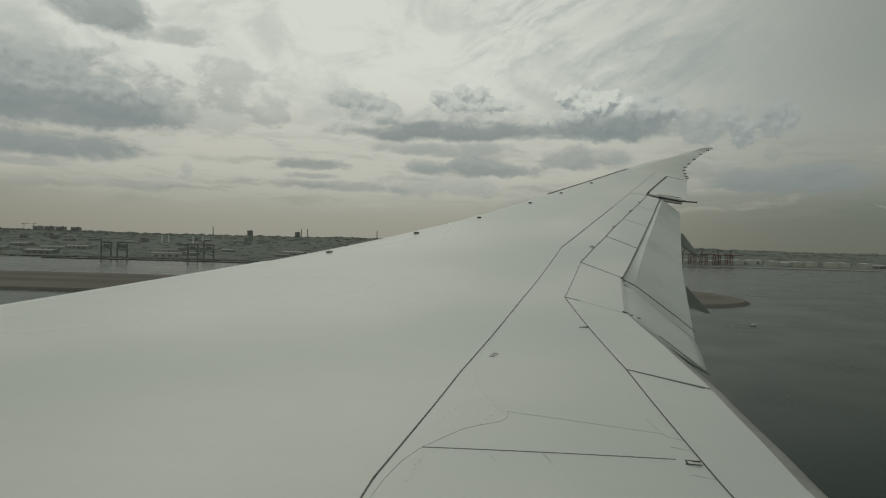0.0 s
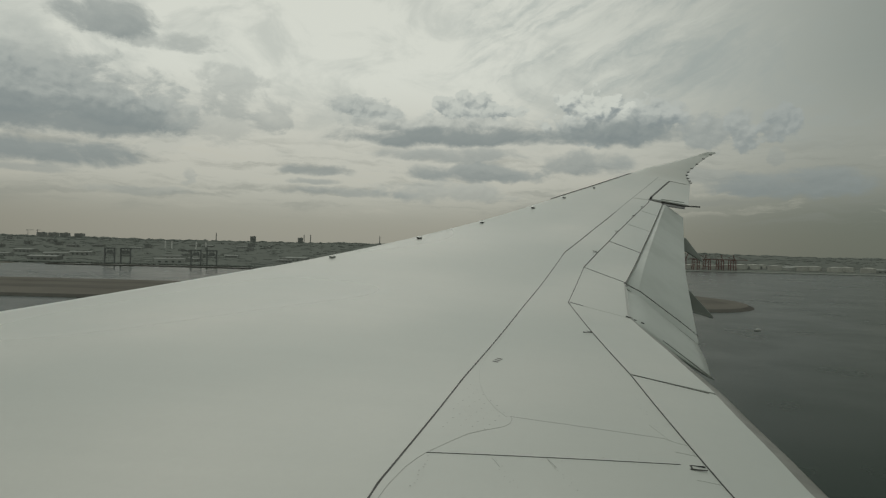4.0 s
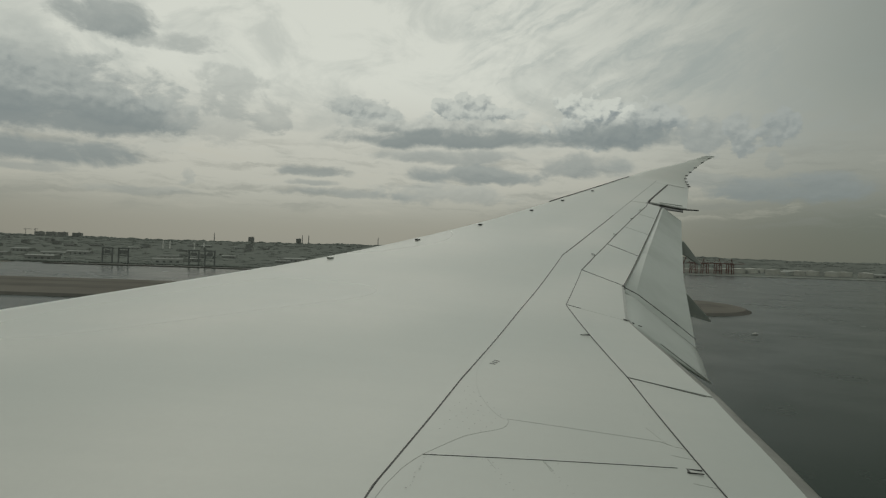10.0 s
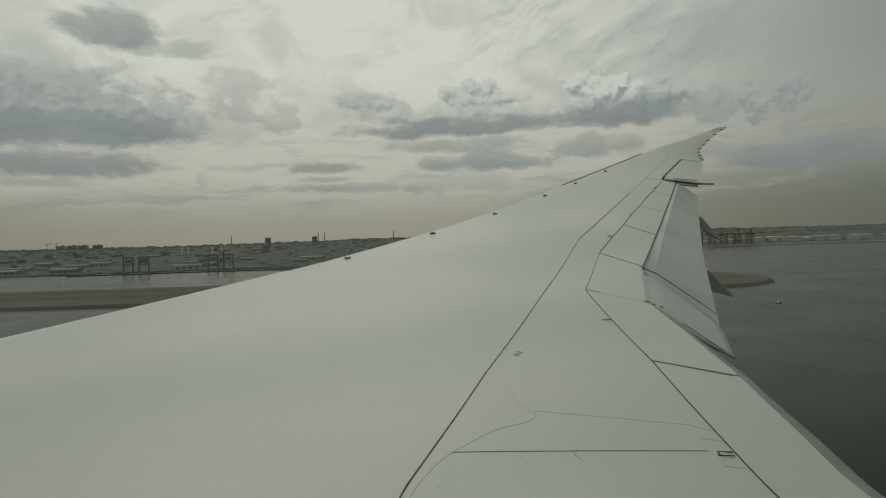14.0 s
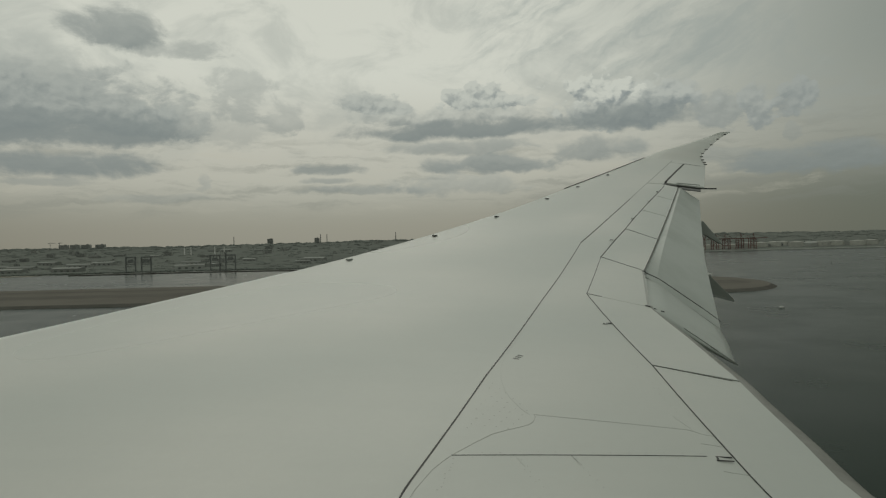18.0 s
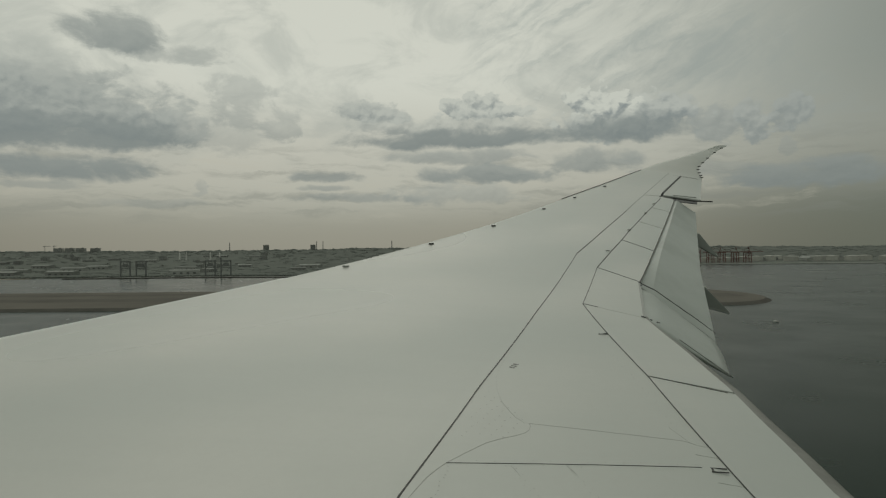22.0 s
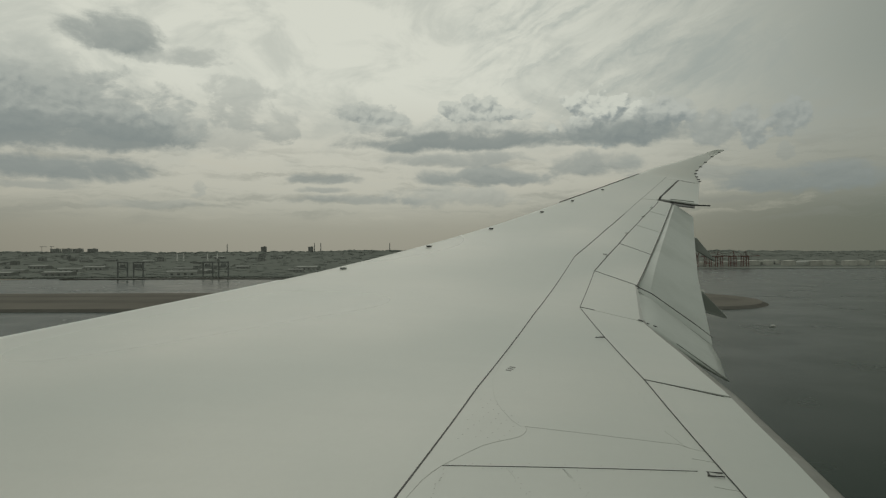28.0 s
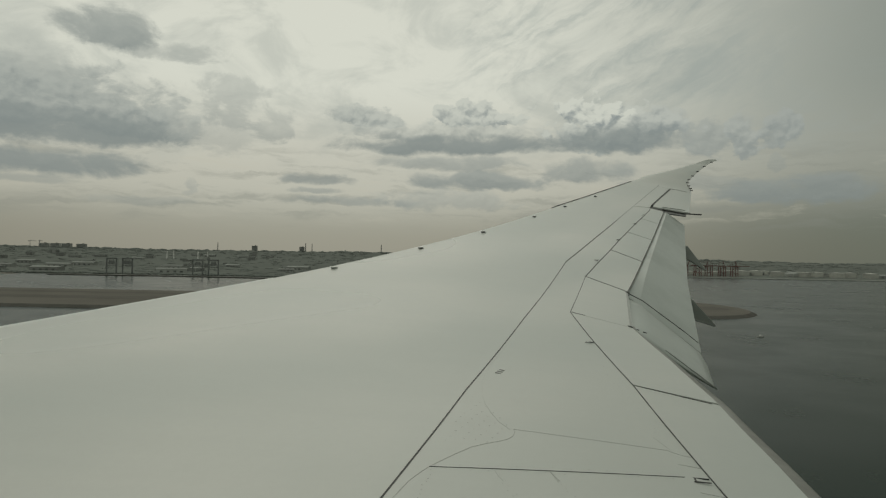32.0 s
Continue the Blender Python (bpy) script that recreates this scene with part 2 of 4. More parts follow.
# ---- materials ----
def material(name, colour, rough=0.5, metal=0.0, second=None, scale=2.0, fine=40.0, bump=0.0, per_object=0.0, spec=0.5):
    """A painted or natural surface: two tones in large patches, a finer grain, uneven gloss and fine relief."""
    m = bpy.data.materials.new(name)
    m.use_nodes = True
    t = m.node_tree
    k = Nodes(t)
    b = t.nodes["Principled BSDF"]
    vec = k.add("ShaderNodeTexCoord").outputs["Object"]
    second = second or tuple(c * 0.82 for c in colour)
    big = k.noise(vec, scale, 5.0, 0.6)
    small = k.noise(vec, fine, 4.0, 0.6)
    col = k.mix(k.ramp(big, 0.35, 0.7), colour, second)
    col = k.mix(k.ramp(small, 0.45, 0.75, 0.0, 0.35), col, second)
    if per_object:
        r = k.add("ShaderNodeObjectInfo").outputs["Random"]
        hsv = k.add("ShaderNodeHueSaturation")
        k.put(hsv.inputs["Value"], k.ramp(r, 0, 1, 1 - per_object, 1 + per_object, "LINEAR"))
        k.put(hsv.inputs["Color"], col)
        col = hsv.outputs[0]
    k.put(b.inputs["Base Color"], col)
    k.put(b.inputs["Roughness"], k.ramp(big, 0.3, 0.7, rough * 0.85, min(1.0, rough * 1.15)))
    b.inputs["Metallic"].default_value = metal
    b.inputs["Specular IOR Level"].default_value = spec
    if bump:
        n = k.add("ShaderNodeBump")
        n.inputs["Strength"].default_value = bump
        n.inputs["Distance"].default_value = 0.01
        k.put(n.inputs["Height"], small)
        k.put(b.inputs["Normal"], n.outputs[0])
    return m


def wing_material():
    """White aircraft enamel: faint streaks along the air flow, dust, a slightly quilted skin, and cloud reflections put
    into its colour.
    """
    m = bpy.data.materials.new("wing_enamel")
    m.use_nodes = True
    k = Nodes(m.node_tree)
    b = m.node_tree.nodes["Principled BSDF"]
    geo = k.add("ShaderNodeNewGeometry").outputs["Position"]
    sep = k.add("ShaderNodeSeparateXYZ")
    k.put(sep.inputs[0], geo)
    x, y, z = sep.outputs
    streak = k.noise(k.xyz(k.math("MULTIPLY", x, 0.5), k.math("MULTIPLY", y, 4.0)), 0.8, 3.0, 0.5)
    # large mottle: staining, with some reflected cloud in its two tones
    patch = k.noise(geo, 0.45, 4.0, 0.55)
    # reflected clouds, painted as soft cool bands along the sweep of the nose
    u = k.math("ADD", k.math("MULTIPLY", x, 0.58), k.math("MULTIPLY", y, 0.81))
    v = k.math("SUBTRACT", k.math("MULTIPLY", x, 0.81), k.math("MULTIPLY", y, 0.58))
    cloud_sheen = k.noise(k.xyz(k.math("MULTIPLY", u, 0.35), v, 4.0), 0.6, 0.0, 0.5)
    grain = k.noise(geo, 14.0, 5.0, 0.7)
    col = k.mix(k.ramp(patch, 0.25, 0.75, kind="LINEAR"), (0.600, 0.600, 0.556), (0.515, 0.540, 0.508))
    col = k.mix(k.ramp(cloud_sheen, 0.35, 0.75, 0.0, 0.45), col, (0.400, 0.455, 0.435))
    col = k.mix(k.ramp(streak, 0.2, 0.9, 0.0, 0.26, "LINEAR"), col, (0.445, 0.47, 0.44))
    col = k.mix(k.ramp(grain, 0.2, 0.8, 0.0, 0.22, "LINEAR"), col, (0.45, 0.45, 0.42))
    k.put(b.inputs["Base Color"], col)
    k.put(b.inputs["Roughness"], k.ramp(cloud_sheen, 0.3, 0.7, 0.27, 0.36, "LINEAR"))
    b.inputs["Specular IOR Level"].default_value = 0.55
    return m


def water_material():
    m = bpy.data.materials.new("bay_water")
    m.use_nodes = True
    k = Nodes(m.node_tree)
    b = m.node_tree.nodes["Principled BSDF"]
    geo = k.add("ShaderNodeNewGeometry").outputs["Position"]
    swell = k.noise(geo, 0.012, 5.0, 0.6)
    chop = k.noise(geo, 0.05, 3.0, 0.55)
    k.put(b.inputs["Base Color"], k.mix(k.ramp(swell, 0.35, 0.7), (0.008, 0.020, 0.013), (0.011, 0.024, 0.016)))
    k.put(b.inputs["Roughness"], k.ramp(swell, 0.3, 0.7, 0.20, 0.28))
    b.inputs["IOR"].default_value = 1.33
    b.inputs["Specular IOR Level"].default_value = 0.145
    n = k.add("ShaderNodeBump")
    n.inputs["Strength"].default_value = 0.02
    n.inputs["Distance"].default_value = 0.15
    k.put(n.inputs["Height"], chop)
    k.put(b.inputs["Normal"], n.outputs[0])
    return m


WHITE = wing_material()
# lighter than the wing enamel: the nose's bright rim is in this colour
NOSE_RIM = material("nose_rim_highlight", (0.66, 0.68, 0.65), 0.36, second=(0.60, 0.63, 0.60), scale=0.6, fine=12)
SEAL = material("dark_seal", (0.035, 0.036, 0.034), 0.6, second=(0.06, 0.06, 0.055), scale=3, fine=60)
COVE = material("dark_cove_grey", (0.10, 0.105, 0.10), 0.6, second=(0.06, 0.062, 0.06), scale=1.5, fine=30)
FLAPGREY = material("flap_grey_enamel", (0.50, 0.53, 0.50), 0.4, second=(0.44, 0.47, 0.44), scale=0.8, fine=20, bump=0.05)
FAIRING = material("fairing_grey_enamel", (0.34, 0.36, 0.335), 0.4, second=(0.29, 0.31, 0.285), scale=1, fine=30)
LIP = material("grey_brown_edge", (0.26, 0.26, 0.238), 0.5, second=(0.20, 0.20, 0.182), scale=2.0, fine=12)
STEEL = material("bare_metal", (0.45, 0.45, 0.44), 0.35, 0.9, scale=4, fine=80)
FAINT = material("worn_seam_filler", (0.33, 0.345, 0.325), 0.5, second=(0.40, 0.40, 0.38), scale=3, fine=15)
SCREW = material("dull_screw_heads", (0.24, 0.245, 0.23), 0.5, second=(0.34, 0.345, 0.325), scale=6, fine=40)
PALE_SEAM = material("filled_seam", (0.45, 0.46, 0.435), 0.4, second=(0.49, 0.505, 0.475), scale=3, fine=15)
DECAL = material("grey_stencil", (0.20, 0.20, 0.19), 0.5, scale=5, fine=50)
WATER = water_material()
# distance haze is mixed into the far colours: darks lifted, roofs dulled
LAND = material("hazed_suburb_ground", (0.186, 0.200, 0.182), 0.9, second=(0.160, 0.172, 0.157), scale=0.006, fine=0.03, spec=0.0)
GRASS = material("hazed_dry_grass", (0.185, 0.176, 0.155), 0.95, second=(0.158, 0.150, 0.133), scale=0.01, fine=0.25, spec=0.0)
TARMAC = material("runway_asphalt", (0.158, 0.152, 0.135), 0.85, second=(0.138, 0.133, 0.12), scale=0.02, fine=0.3, spec=0.0)
ROCK = material("rock_armour", (0.130, 0.127, 0.115), 0.9, second=(0.105, 0.102, 0.092), scale=0.05, fine=0.6, spec=0.0)
TREES = material("hazed_foliage", (0.200, 0.216, 0.198), 0.9, second=(0.176, 0.190, 0.175), scale=0.004, fine=0.2, spec=0.0)
CONCRETE = material("pale_concrete", (0.36, 0.37, 0.35), 0.8, second=(0.31, 0.32, 0.30), scale=0.03, fine=0.4, per_object=0.25, spec=0.0)
ROOFS = material("pale_roofing", (0.185, 0.195, 0.18), 0.6, second=(0.16, 0.17, 0.155), scale=0.03, fine=0.4, per_object=0.3, spec=0.0)
ROOF_LIGHT = material("white_roofing", (0.30, 0.31, 0.295), 0.6, second=(0.26, 0.27, 0.255), scale=0.03, fine=0.4, per_object=0.3, spec=0.0)
GLASS = material("hazed_window_glass", (0.16, 0.17, 0.165), 0.15, scale=0.1, fine=1.0)
TANK = material("tank_paint", (0.50, 0.50, 0.46), 0.5, second=(0.42, 0.42, 0.39), scale=0.05, fine=0.6, per_object=0.15, spec=0.0)
# crane paints greyed and paled to carry the haze over the bay
CRANE_RED = material("hazed_crane_red", (0.19, 0.112, 0.104), 0.6, second=(0.16, 0.10, 0.09), scale=0.05, fine=0.5, spec=0.0)
CRANE_DARK = material("hazed_crane_dark", (0.225, 0.236, 0.228), 0.6, scale=0.05, fine=0.5, spec=0.0)
WHITE_PAINT = material("white_paint", (0.75, 0.75, 0.72), 0.4, scale=0.2, fine=2.0)


# ---- building helpers ----
def link(name, verts, faces, mat, parent=None, label="", smooth=False):
    me = bpy.data.meshes.new(name)
    me.from_pydata([tuple(v) for v in verts], [], faces)
    me.materials.append(mat)
    if smooth:
        me.polygons.foreach_set("use_smooth", [True] * len(me.polygons))
    me.update()
    ob = new(name, me)
    ob.parent = parent
    if label:
        ob["label"] = label
    return ob


def part(name, bm, mat, parent=None, label="", smooth=False):
    bmesh.ops.recalc_face_normals(bm, faces=bm.faces)
    me = bpy.data.meshes.new(name)
    bm.to_mesh(me)
    bm.free()
    me.materials.append(mat)
    if smooth:
        me.polygons.foreach_set("use_smooth", [True] * len(me.polygons))
    ob = new(name, me)
    ob.parent = parent
    if label:
        ob["label"] = label
    return ob


def thing(name, m, label, category, group="", kind=""):
    ob = new(name)
    ob.matrix_basis = m
    return tagged(ob, label, category, group, kind)


def box(bm, size, at=(0, 0, 0), turn=None, bevel=0.0):
    m = Matrix.Translation(at) @ (turn or Matrix()) @ Matrix.Diagonal((*size, 1))
    made = bmesh.ops.create_cube(bm, size=1, matrix=m)["verts"]
    if bevel:
        edges = list({e for v in made for e in v.link_edges})
        bmesh.ops.bevel(bm, geom=edges, offset=bevel, segments=2, profile=0.7, affect="EDGES")


def bar(bm, a, b, w):
    """A square bar from a to b."""
    a, b = Vector(a), Vector(b)
    d = b - a
    m = Matrix.Translation((a + b) / 2) @ d.to_track_quat("Z", "Y").to_matrix().to_4x4() @ Matrix.Diagonal((w, w, d.length, 1))
    bmesh.ops.create_cube(bm, size=1, matrix=m)


def slab(rows, down):
    """Vertices and faces of a closed sheet: rows of points on top, the same lowered below, with crisp edges."""
    n, w = len(rows), len(rows[0])
    top = [Vector(p) for r in rows for p in r]
    low = [p - Vector((0, 0, down)) for p in top]
    verts, m = top + low, n * w
    faces = []
    for i in range(n - 1):
        for j in range(w - 1):
            a, b, c, d = i * w + j, i * w + j + 1, (i + 1) * w + j + 1, (i + 1) * w + j
            faces += [(a, b, c, d), (d + m, c + m, b + m, a + m)]
    rim = [j for j in range(w)] + [i * w + w - 1 for i in range(1, n)] + [(n - 1) * w + j for j in range(w - 2, -1, -1)] + [i * w for i in range(n - 2, 0, -1)]
    for a, b in zip(rim, rim[1:] + rim[:1]):
        k = len(verts)
        verts += [top[b], top[a], low[a], low[b]]
        faces.append((k, k + 1, k + 2, k + 3))
    return verts, faces


SAND = material("pale_sand", (0.34, 0.32, 0.27), 0.95, second=(0.27, 0.255, 0.22), scale=0.02, fine=0.3, spec=0.0)


# ---- the airliner's wing ----
# y out, x and z of the nose, x and z of the trailing edge
STATIONS = np.array((
    (-1.4, -10.33, -1.94, 2.286, -1.90), (3.9, -6.55, -1.33, 2.38, -1.55), (5.8, -5.19, -1.07, 2.57, -1.36), (7.4, -4.05, -0.84, 2.90, -1.17),
    (10.5, -1.84, -0.36, 4.20, -0.72), (14.5, 1.01, 0.45, 5.80, 0.20), (18.5, 3.86, 1.46, 7.40, 1.22), (22.9, 7.00, 2.62, 9.20, 2.33),
    (24.0, 8.00, 3.01, 9.50, 2.77), (25.2, 9.30, 3.40, 10.29, 3.27), (26.4, 10.72, 3.86, 11.24, 3.80), (26.9, 11.44, 4.10, 11.66, 3.99), (27.3, 11.97, 4.17, 12.02, 4.13)))


SLOPES = np.stack([np.gradient(STATIONS[:8, i], STATIONS[:8, 0]) for i in range(5)], 1)
SLOPES = np.vstack([SLOPES, np.stack([np.gradient(STATIONS[7:, i], STATIONS[7:, 0]) for i in range(5)], 1)[1:]])


def station(y, i):
    """Column i of the stations at span y, smoothly between them."""
    s = STATIONS[:, 0]
    j = int(np.clip(np.searchsorted(s, y) - 1, 0, len(s) - 2))
    h = s[j + 1] - s[j]
    t = (y - s[j]) / h
    a, b, m, n = STATIONS[j, i], STATIONS[j + 1, i], SLOPES[j, i], SLOPES[j + 1, i]
    return (2 * t**3 - 3 * t * t + 1) * a + (t**3 - 2 * t * t + t) * h * m + (3 * t * t - 2 * t**3) * b + (t**3 - t * t) * h * n


def on_wing(x, y, lift=0.0):
    """The point of the wing's upper skin over the plan place x, y."""
    xn, zn, xt, zt = (station(y, i) for i in (1, 2, 3, 4))
    c = (x - xn) / (xt - xn)
    return Vector((x, y, zn + (zt - zn) * c + 0.048 * (xt - xn) * c * (1 - c) - 0.03 * max(0.0, 1 - c / 0.02) ** 2 + lift))


def line(points):
    """A plan line as a function of y: pairs of y, x."""
    ys, xs = [p[0] for p in points], [p[1] for p in points]
    return lambda y: float(np.interp(y, ys, xs))


REAR_SPAR = line(((-1.4, -1.25), (3.6, -0.26), (4.71, 0.07), (5.57, 0.32), (6.65, 0.67), (8.36, 1.22), (10.75, 2.04), (12.11, 2.52), (14.63, 3.76), (17.67, 5.31), (23.0, 8.08)))
HINGE = line(((-1.4, 1.80), (3.83, 1.84), (5.21, 1.90), (6.1, 1.94), (7.8, 1.92), (8.86, 1.92), (11.17, 2.67), (12.33, 3.20), (13.4, 3.72), (14.32, 4.15), (16.22, 5.10), (18.13, 6.10), (19.19, 6.56), (22.51, 8.30)))
FIXED_TE = line(((-1.4, 2.30), (3.91, 2.39), (4.59, 2.49), (5.25, 2.56), (5.93, 2.64), (7.15, 2.67), (7.83, 2.65), (8.38, 2.64), (10.45, 3.20), (12.69, 4.16), (15.53, 5.39), (18.33, 6.60)))


def strip(front, rear, y0, y1, across=8, along=40, lift=0.0, skew0=0.0, skew1=0.0):
    """Rows of points on the skin between two plan lines; skew moves the rear ends along the span."""
    rows = []
    for i in range(along + 1):
        s = i / along
        yf, yr = y0 + (y1 - y0) * s, (y0 + skew0) + (y1 + skew1 - y0 - skew0) * s
        a, b = Vector((front(yf), yf)), Vector((rear(yr), yr))
        rows.append([on_wing(*(a + (b - a) * (j / across)), lift) for j in range(across + 1)])
    return rows


def nose_rows(y0, y1, along, x_in, sink):
    """Round the nose from the upper skin down and back beneath it."""
    rows = []
    for i in range(along + 1):
        y = y0 + (y1 - y0) * i / along
        xn, zn, xt, zt = (station(y, j) for j in (1, 2, 3, 4))
        chord = xt - xn
        r = min(0.11, 0.022 * chord)
        top = on_wing(xn, y)
        row = [Vector((xn - 0.35 * r * math.sin(a), y, top.z - r * (1 - math.cos(a)))) for a in [radians(d) for d in range(0, 181, 20)]]
        for c in (0.15, 0.35, 0.6):
            row.append(Vector((xn + chord * c, y, zn + (zt - zn) * c - chord * sink * (1 - abs(c - 0.35)))))
        row.append(Vector((xn + chord * 0.72, y, zn + (zt - zn) * 0.72 - 0.03 * chord)))
        rows.append(row)
    return rows


def open_sheet(rows):
    w = len(rows[0])
    faces = [(i * w + j, i * w + j + 1, (i + 1) * w + j + 1, (i + 1) * w + j) for i in range(len(rows) - 1) for j in range(w - 1)]
    return [p for r in rows for p in r], faces


def ribbon(points, width, lift=0.003, thick=0.004):
    """A narrow raised strip along plan points on the skin."""
    rows = []
    for i, (x, y) in enumerate(points):
        a, b = points[max(0, i - 1)], points[min(len(points) - 1, i + 1)]
        d = Vector((b[0] - a[0], b[1] - a[1])).normalized()
        n = Vector((-d.y, d.x)) * width / 2
        rows.append([on_wing(x + n.x, y + n.y, lift), on_wing(x - n.x, y - n.y, lift)])
    return slab(rows, thick)


def dense(points, step=0.25):
    out = []
    for (x0, y0), (x1, y1) in zip(points, points[1:]):
        n = max(1, int(math.hypot(x1 - x0, y1 - y0) / step))
        out += [(x0 + (x1 - x0) * i / n, y0 + (y1 - y0) * i / n) for i in range(n)]
    return out + [points[-1]]


def along(f, y0, y1, n=40, dx=0.0):
    return [(f(y0 + (y1 - y0) * i / n) + dx, y0 + (y1 - y0) * i / n) for i in range(n + 1)]


plane = thing("airliner", LEVEL, "white twin-engine airliner in landing approach with flaps lowered", "airplane")
nose = lambda y: station(y, 1) + 0.0
back = lambda y: station(y, 3)

# wing box skin, from nose to rear spar; it carries on to the raked tip
wing = link("wing", *slab(strip(nose, lambda y: REAR_SPAR(y) - 0.004, -1.4, 22.9, 24, 120), 0.012), WHITE, plane, "glossy white wing skin with faint streaks", True)
link("wing_underside", *open_sheet(nose_rows(-1.4, 27.2, 90, 0.1, 0.10)), WHITE, plane, "rounded white nose and grey-white belly of the wing", True)
link("raked_tip", *slab(strip(nose, back, 22.9, 27.3, 10, 40), 0.012), WHITE, wing, "swept-back white wing tip", True)
link("trailing_panel", *slab(strip(lambda y: REAR_SPAR(y) + 0.004, lambda y: HINGE(y) - 0.003, -1.4, 18.62, 8, 90), 0.012), WHITE, wing, "", True)
link("trailing_panel", *slab(strip(lambda y: REAR_SPAR(y) + 0.006, lambda y: HINGE(y) - 0.035, 18.66, 22.51, 6, 24), 0.012), WHITE, wing, "", True)
link("trailing_panel", *slab(strip(lambda y: REAR_SPAR(y) + 0.006, back, 22.53, 22.9, 6, 4), 0.012), WHITE, wing, "", True)
# sky-lit rim of the nose, painted as pale strips over the drawn-in slats
for y0, y1 in ((-1.4, 5.8), (5.803, 9.6)):
    rows = strip(lambda y: nose(y) - 0.004, lambda y: nose(y) + 0.028 * (back(y) - nose(y)), y0, y1, 10, 24, 0.004)
    for row in rows:
        for i, p in enumerate(row):
            p.z -= 0.0008 * i
    link("slat", *slab(rows, 0.004), NOSE_RIM, wing, "pale slat along the wing's nose", True)
# dark sheet beneath the skin that shows through the joints
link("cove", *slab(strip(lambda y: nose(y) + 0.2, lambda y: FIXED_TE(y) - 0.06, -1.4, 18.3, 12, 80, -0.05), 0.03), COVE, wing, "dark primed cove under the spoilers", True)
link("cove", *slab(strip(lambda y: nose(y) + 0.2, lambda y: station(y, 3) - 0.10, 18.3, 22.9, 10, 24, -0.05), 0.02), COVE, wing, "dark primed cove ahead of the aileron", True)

# spoilers: ends on the hinge line and how far their rear corners lie inboard of them
for y0, k0, y1, k1, lab in ((11.19, -0.72, 13.38, -0.69, ""), (13.41, -0.69, 15.28, -0.56, ""), (15.30, -0.56, 16.98, -0.42, ""), (17.0, -0.42, 18.55, -0.26, ""),
                            (8.863, -0.47, 11.16, -0.71, "panel over the drooped flaperon"), (6.12, -0.30, 8.857, -0.47, ""), (2.2, -0.1, 6.09, -0.31, ""), (-1.4, 0.0, 2.18, -0.1, "")):
    g = 0.003
    link("spoiler", *slab(strip(lambda y: HINGE(y) + 0.003, lambda y: FIXED_TE(y), y0 + g, y1 - g, 5, 14, 0.004, k0, k1), 0.035), WHITE, wing, lab or "flush white spoiler panel", True)

# aileron
link("aileron", *slab(strip(lambda y: HINGE(y) + 0.035, back, 18.86, 22.49, 5, 14, 0.0, -0.2, 0.0), 0.04), WHITE, wing, "white aileron with a dark hinge gap", True)

# rubber seals and seams that stand a hair proud of the skin
link("seal", *ribbon(along(REAR_SPAR, 3.0, 12.11, 60), 0.0105), SEAL, wing, "dark seal along the rear spar")
link("seal", *ribbon(along(REAR_SPAR, 12.11, 16.5, 30), 0.020), SEAL, wing)
link("seal", *ribbon(along(REAR_SPAR, 16.5, 22.9, 30), 0.020), FAINT, wing)
link("seal", *ribbon(along(HINGE, 2.5, 8.86, 50), 0.006, 0.006), SEAL, wing)
link("seal", *ribbon(along(HINGE, 8.86, 11.17, 20), 0.009, 0.006), SEAL, wing)
link("seal", *ribbon(along(HINGE, 11.17, 18.4, 40), 0.019, 0.006), SEAL, wing)
link("seal", *ribbon(along(HINGE, 19.1, 22.5, 30), 0.042, 0.006), SEAL, wing, "wide dark aileron gap seal")
link("seal", *ribbon(dense([(6.25, 18.62), (6.62, 18.30)]), 0.07, 0.008), SEAL, wing)
link("seal", *ribbon(dense([(8.30, 22.52), (8.87, 22.46)]), 0.035, 0.006), SEAL, wing)
link("seal", *ribbon(dense([(3.72, 13.40), (4.15, 12.71)], 0.1), 0.016, 0.008), SEAL, wing)
link("seal", *ribbon(dense([(2.67, 11.17), (3.19, 10.46)], 0.1), 0.011, 0.008), SEAL, wing)
link("seal", *ribbon(dense([(1.93, 8.865), (2.10, 8.76)], 0.05), 0.009, 0.008), SEAL, wing)
link("seal", *ribbon(dense([(1.94, 6.10), (2.56, 5.79)], 0.1), 0.007, 0.008), SEAL, wing)
link("seal", *ribbon(along(FIXED_TE, 10.45, 18.33, 40, -0.003), 0.016, 0.010), SEAL, wing, "dark rubber edge along the spoilers")
link("slat_gap", *ribbon(along(lambda y: nose(y) + 0.03, 17.6, 22.9, 30), 0.030, 0.02, 0.02), SEAL, wing, "dark edge of the outer slat")
# thin panel lines
for pts in ([(0.01, 4.05), (1.68, 4.19)],):
    link("panel_seam", *ribbon(dense(pts), 0.0042), SEAL, wing)
for pts in ([(0.01, 4.05), (-0.04, 3.97), (-0.11, 3.84), (-0.20, 3.60), (-0.28, 3.3)], [(0.63, 4.77), (1.72, 4.62), (1.79, 4.56)],
            [(0.63, 4.77), (0.635, 4.72), (0.61, 4.64), (0.57, 4.58), (0.50, 4.53), (0.40, 4.47), (0.29, 4.39), (0.17, 4.25), (0.01, 4.05)],
            [(1.72, 4.39), (1.86, 4.35)], [(1.70, 3.98), (1.84, 3.94)], [(1.80, 4.55), (1.89, 4.52)], [(0.78, 4.11), (0.82, 3.98)]):
    link("panel_seam", *ribbon(dense(pts, 0.1), 0.0028, 0.0015, 0.002), FAINT, wing)
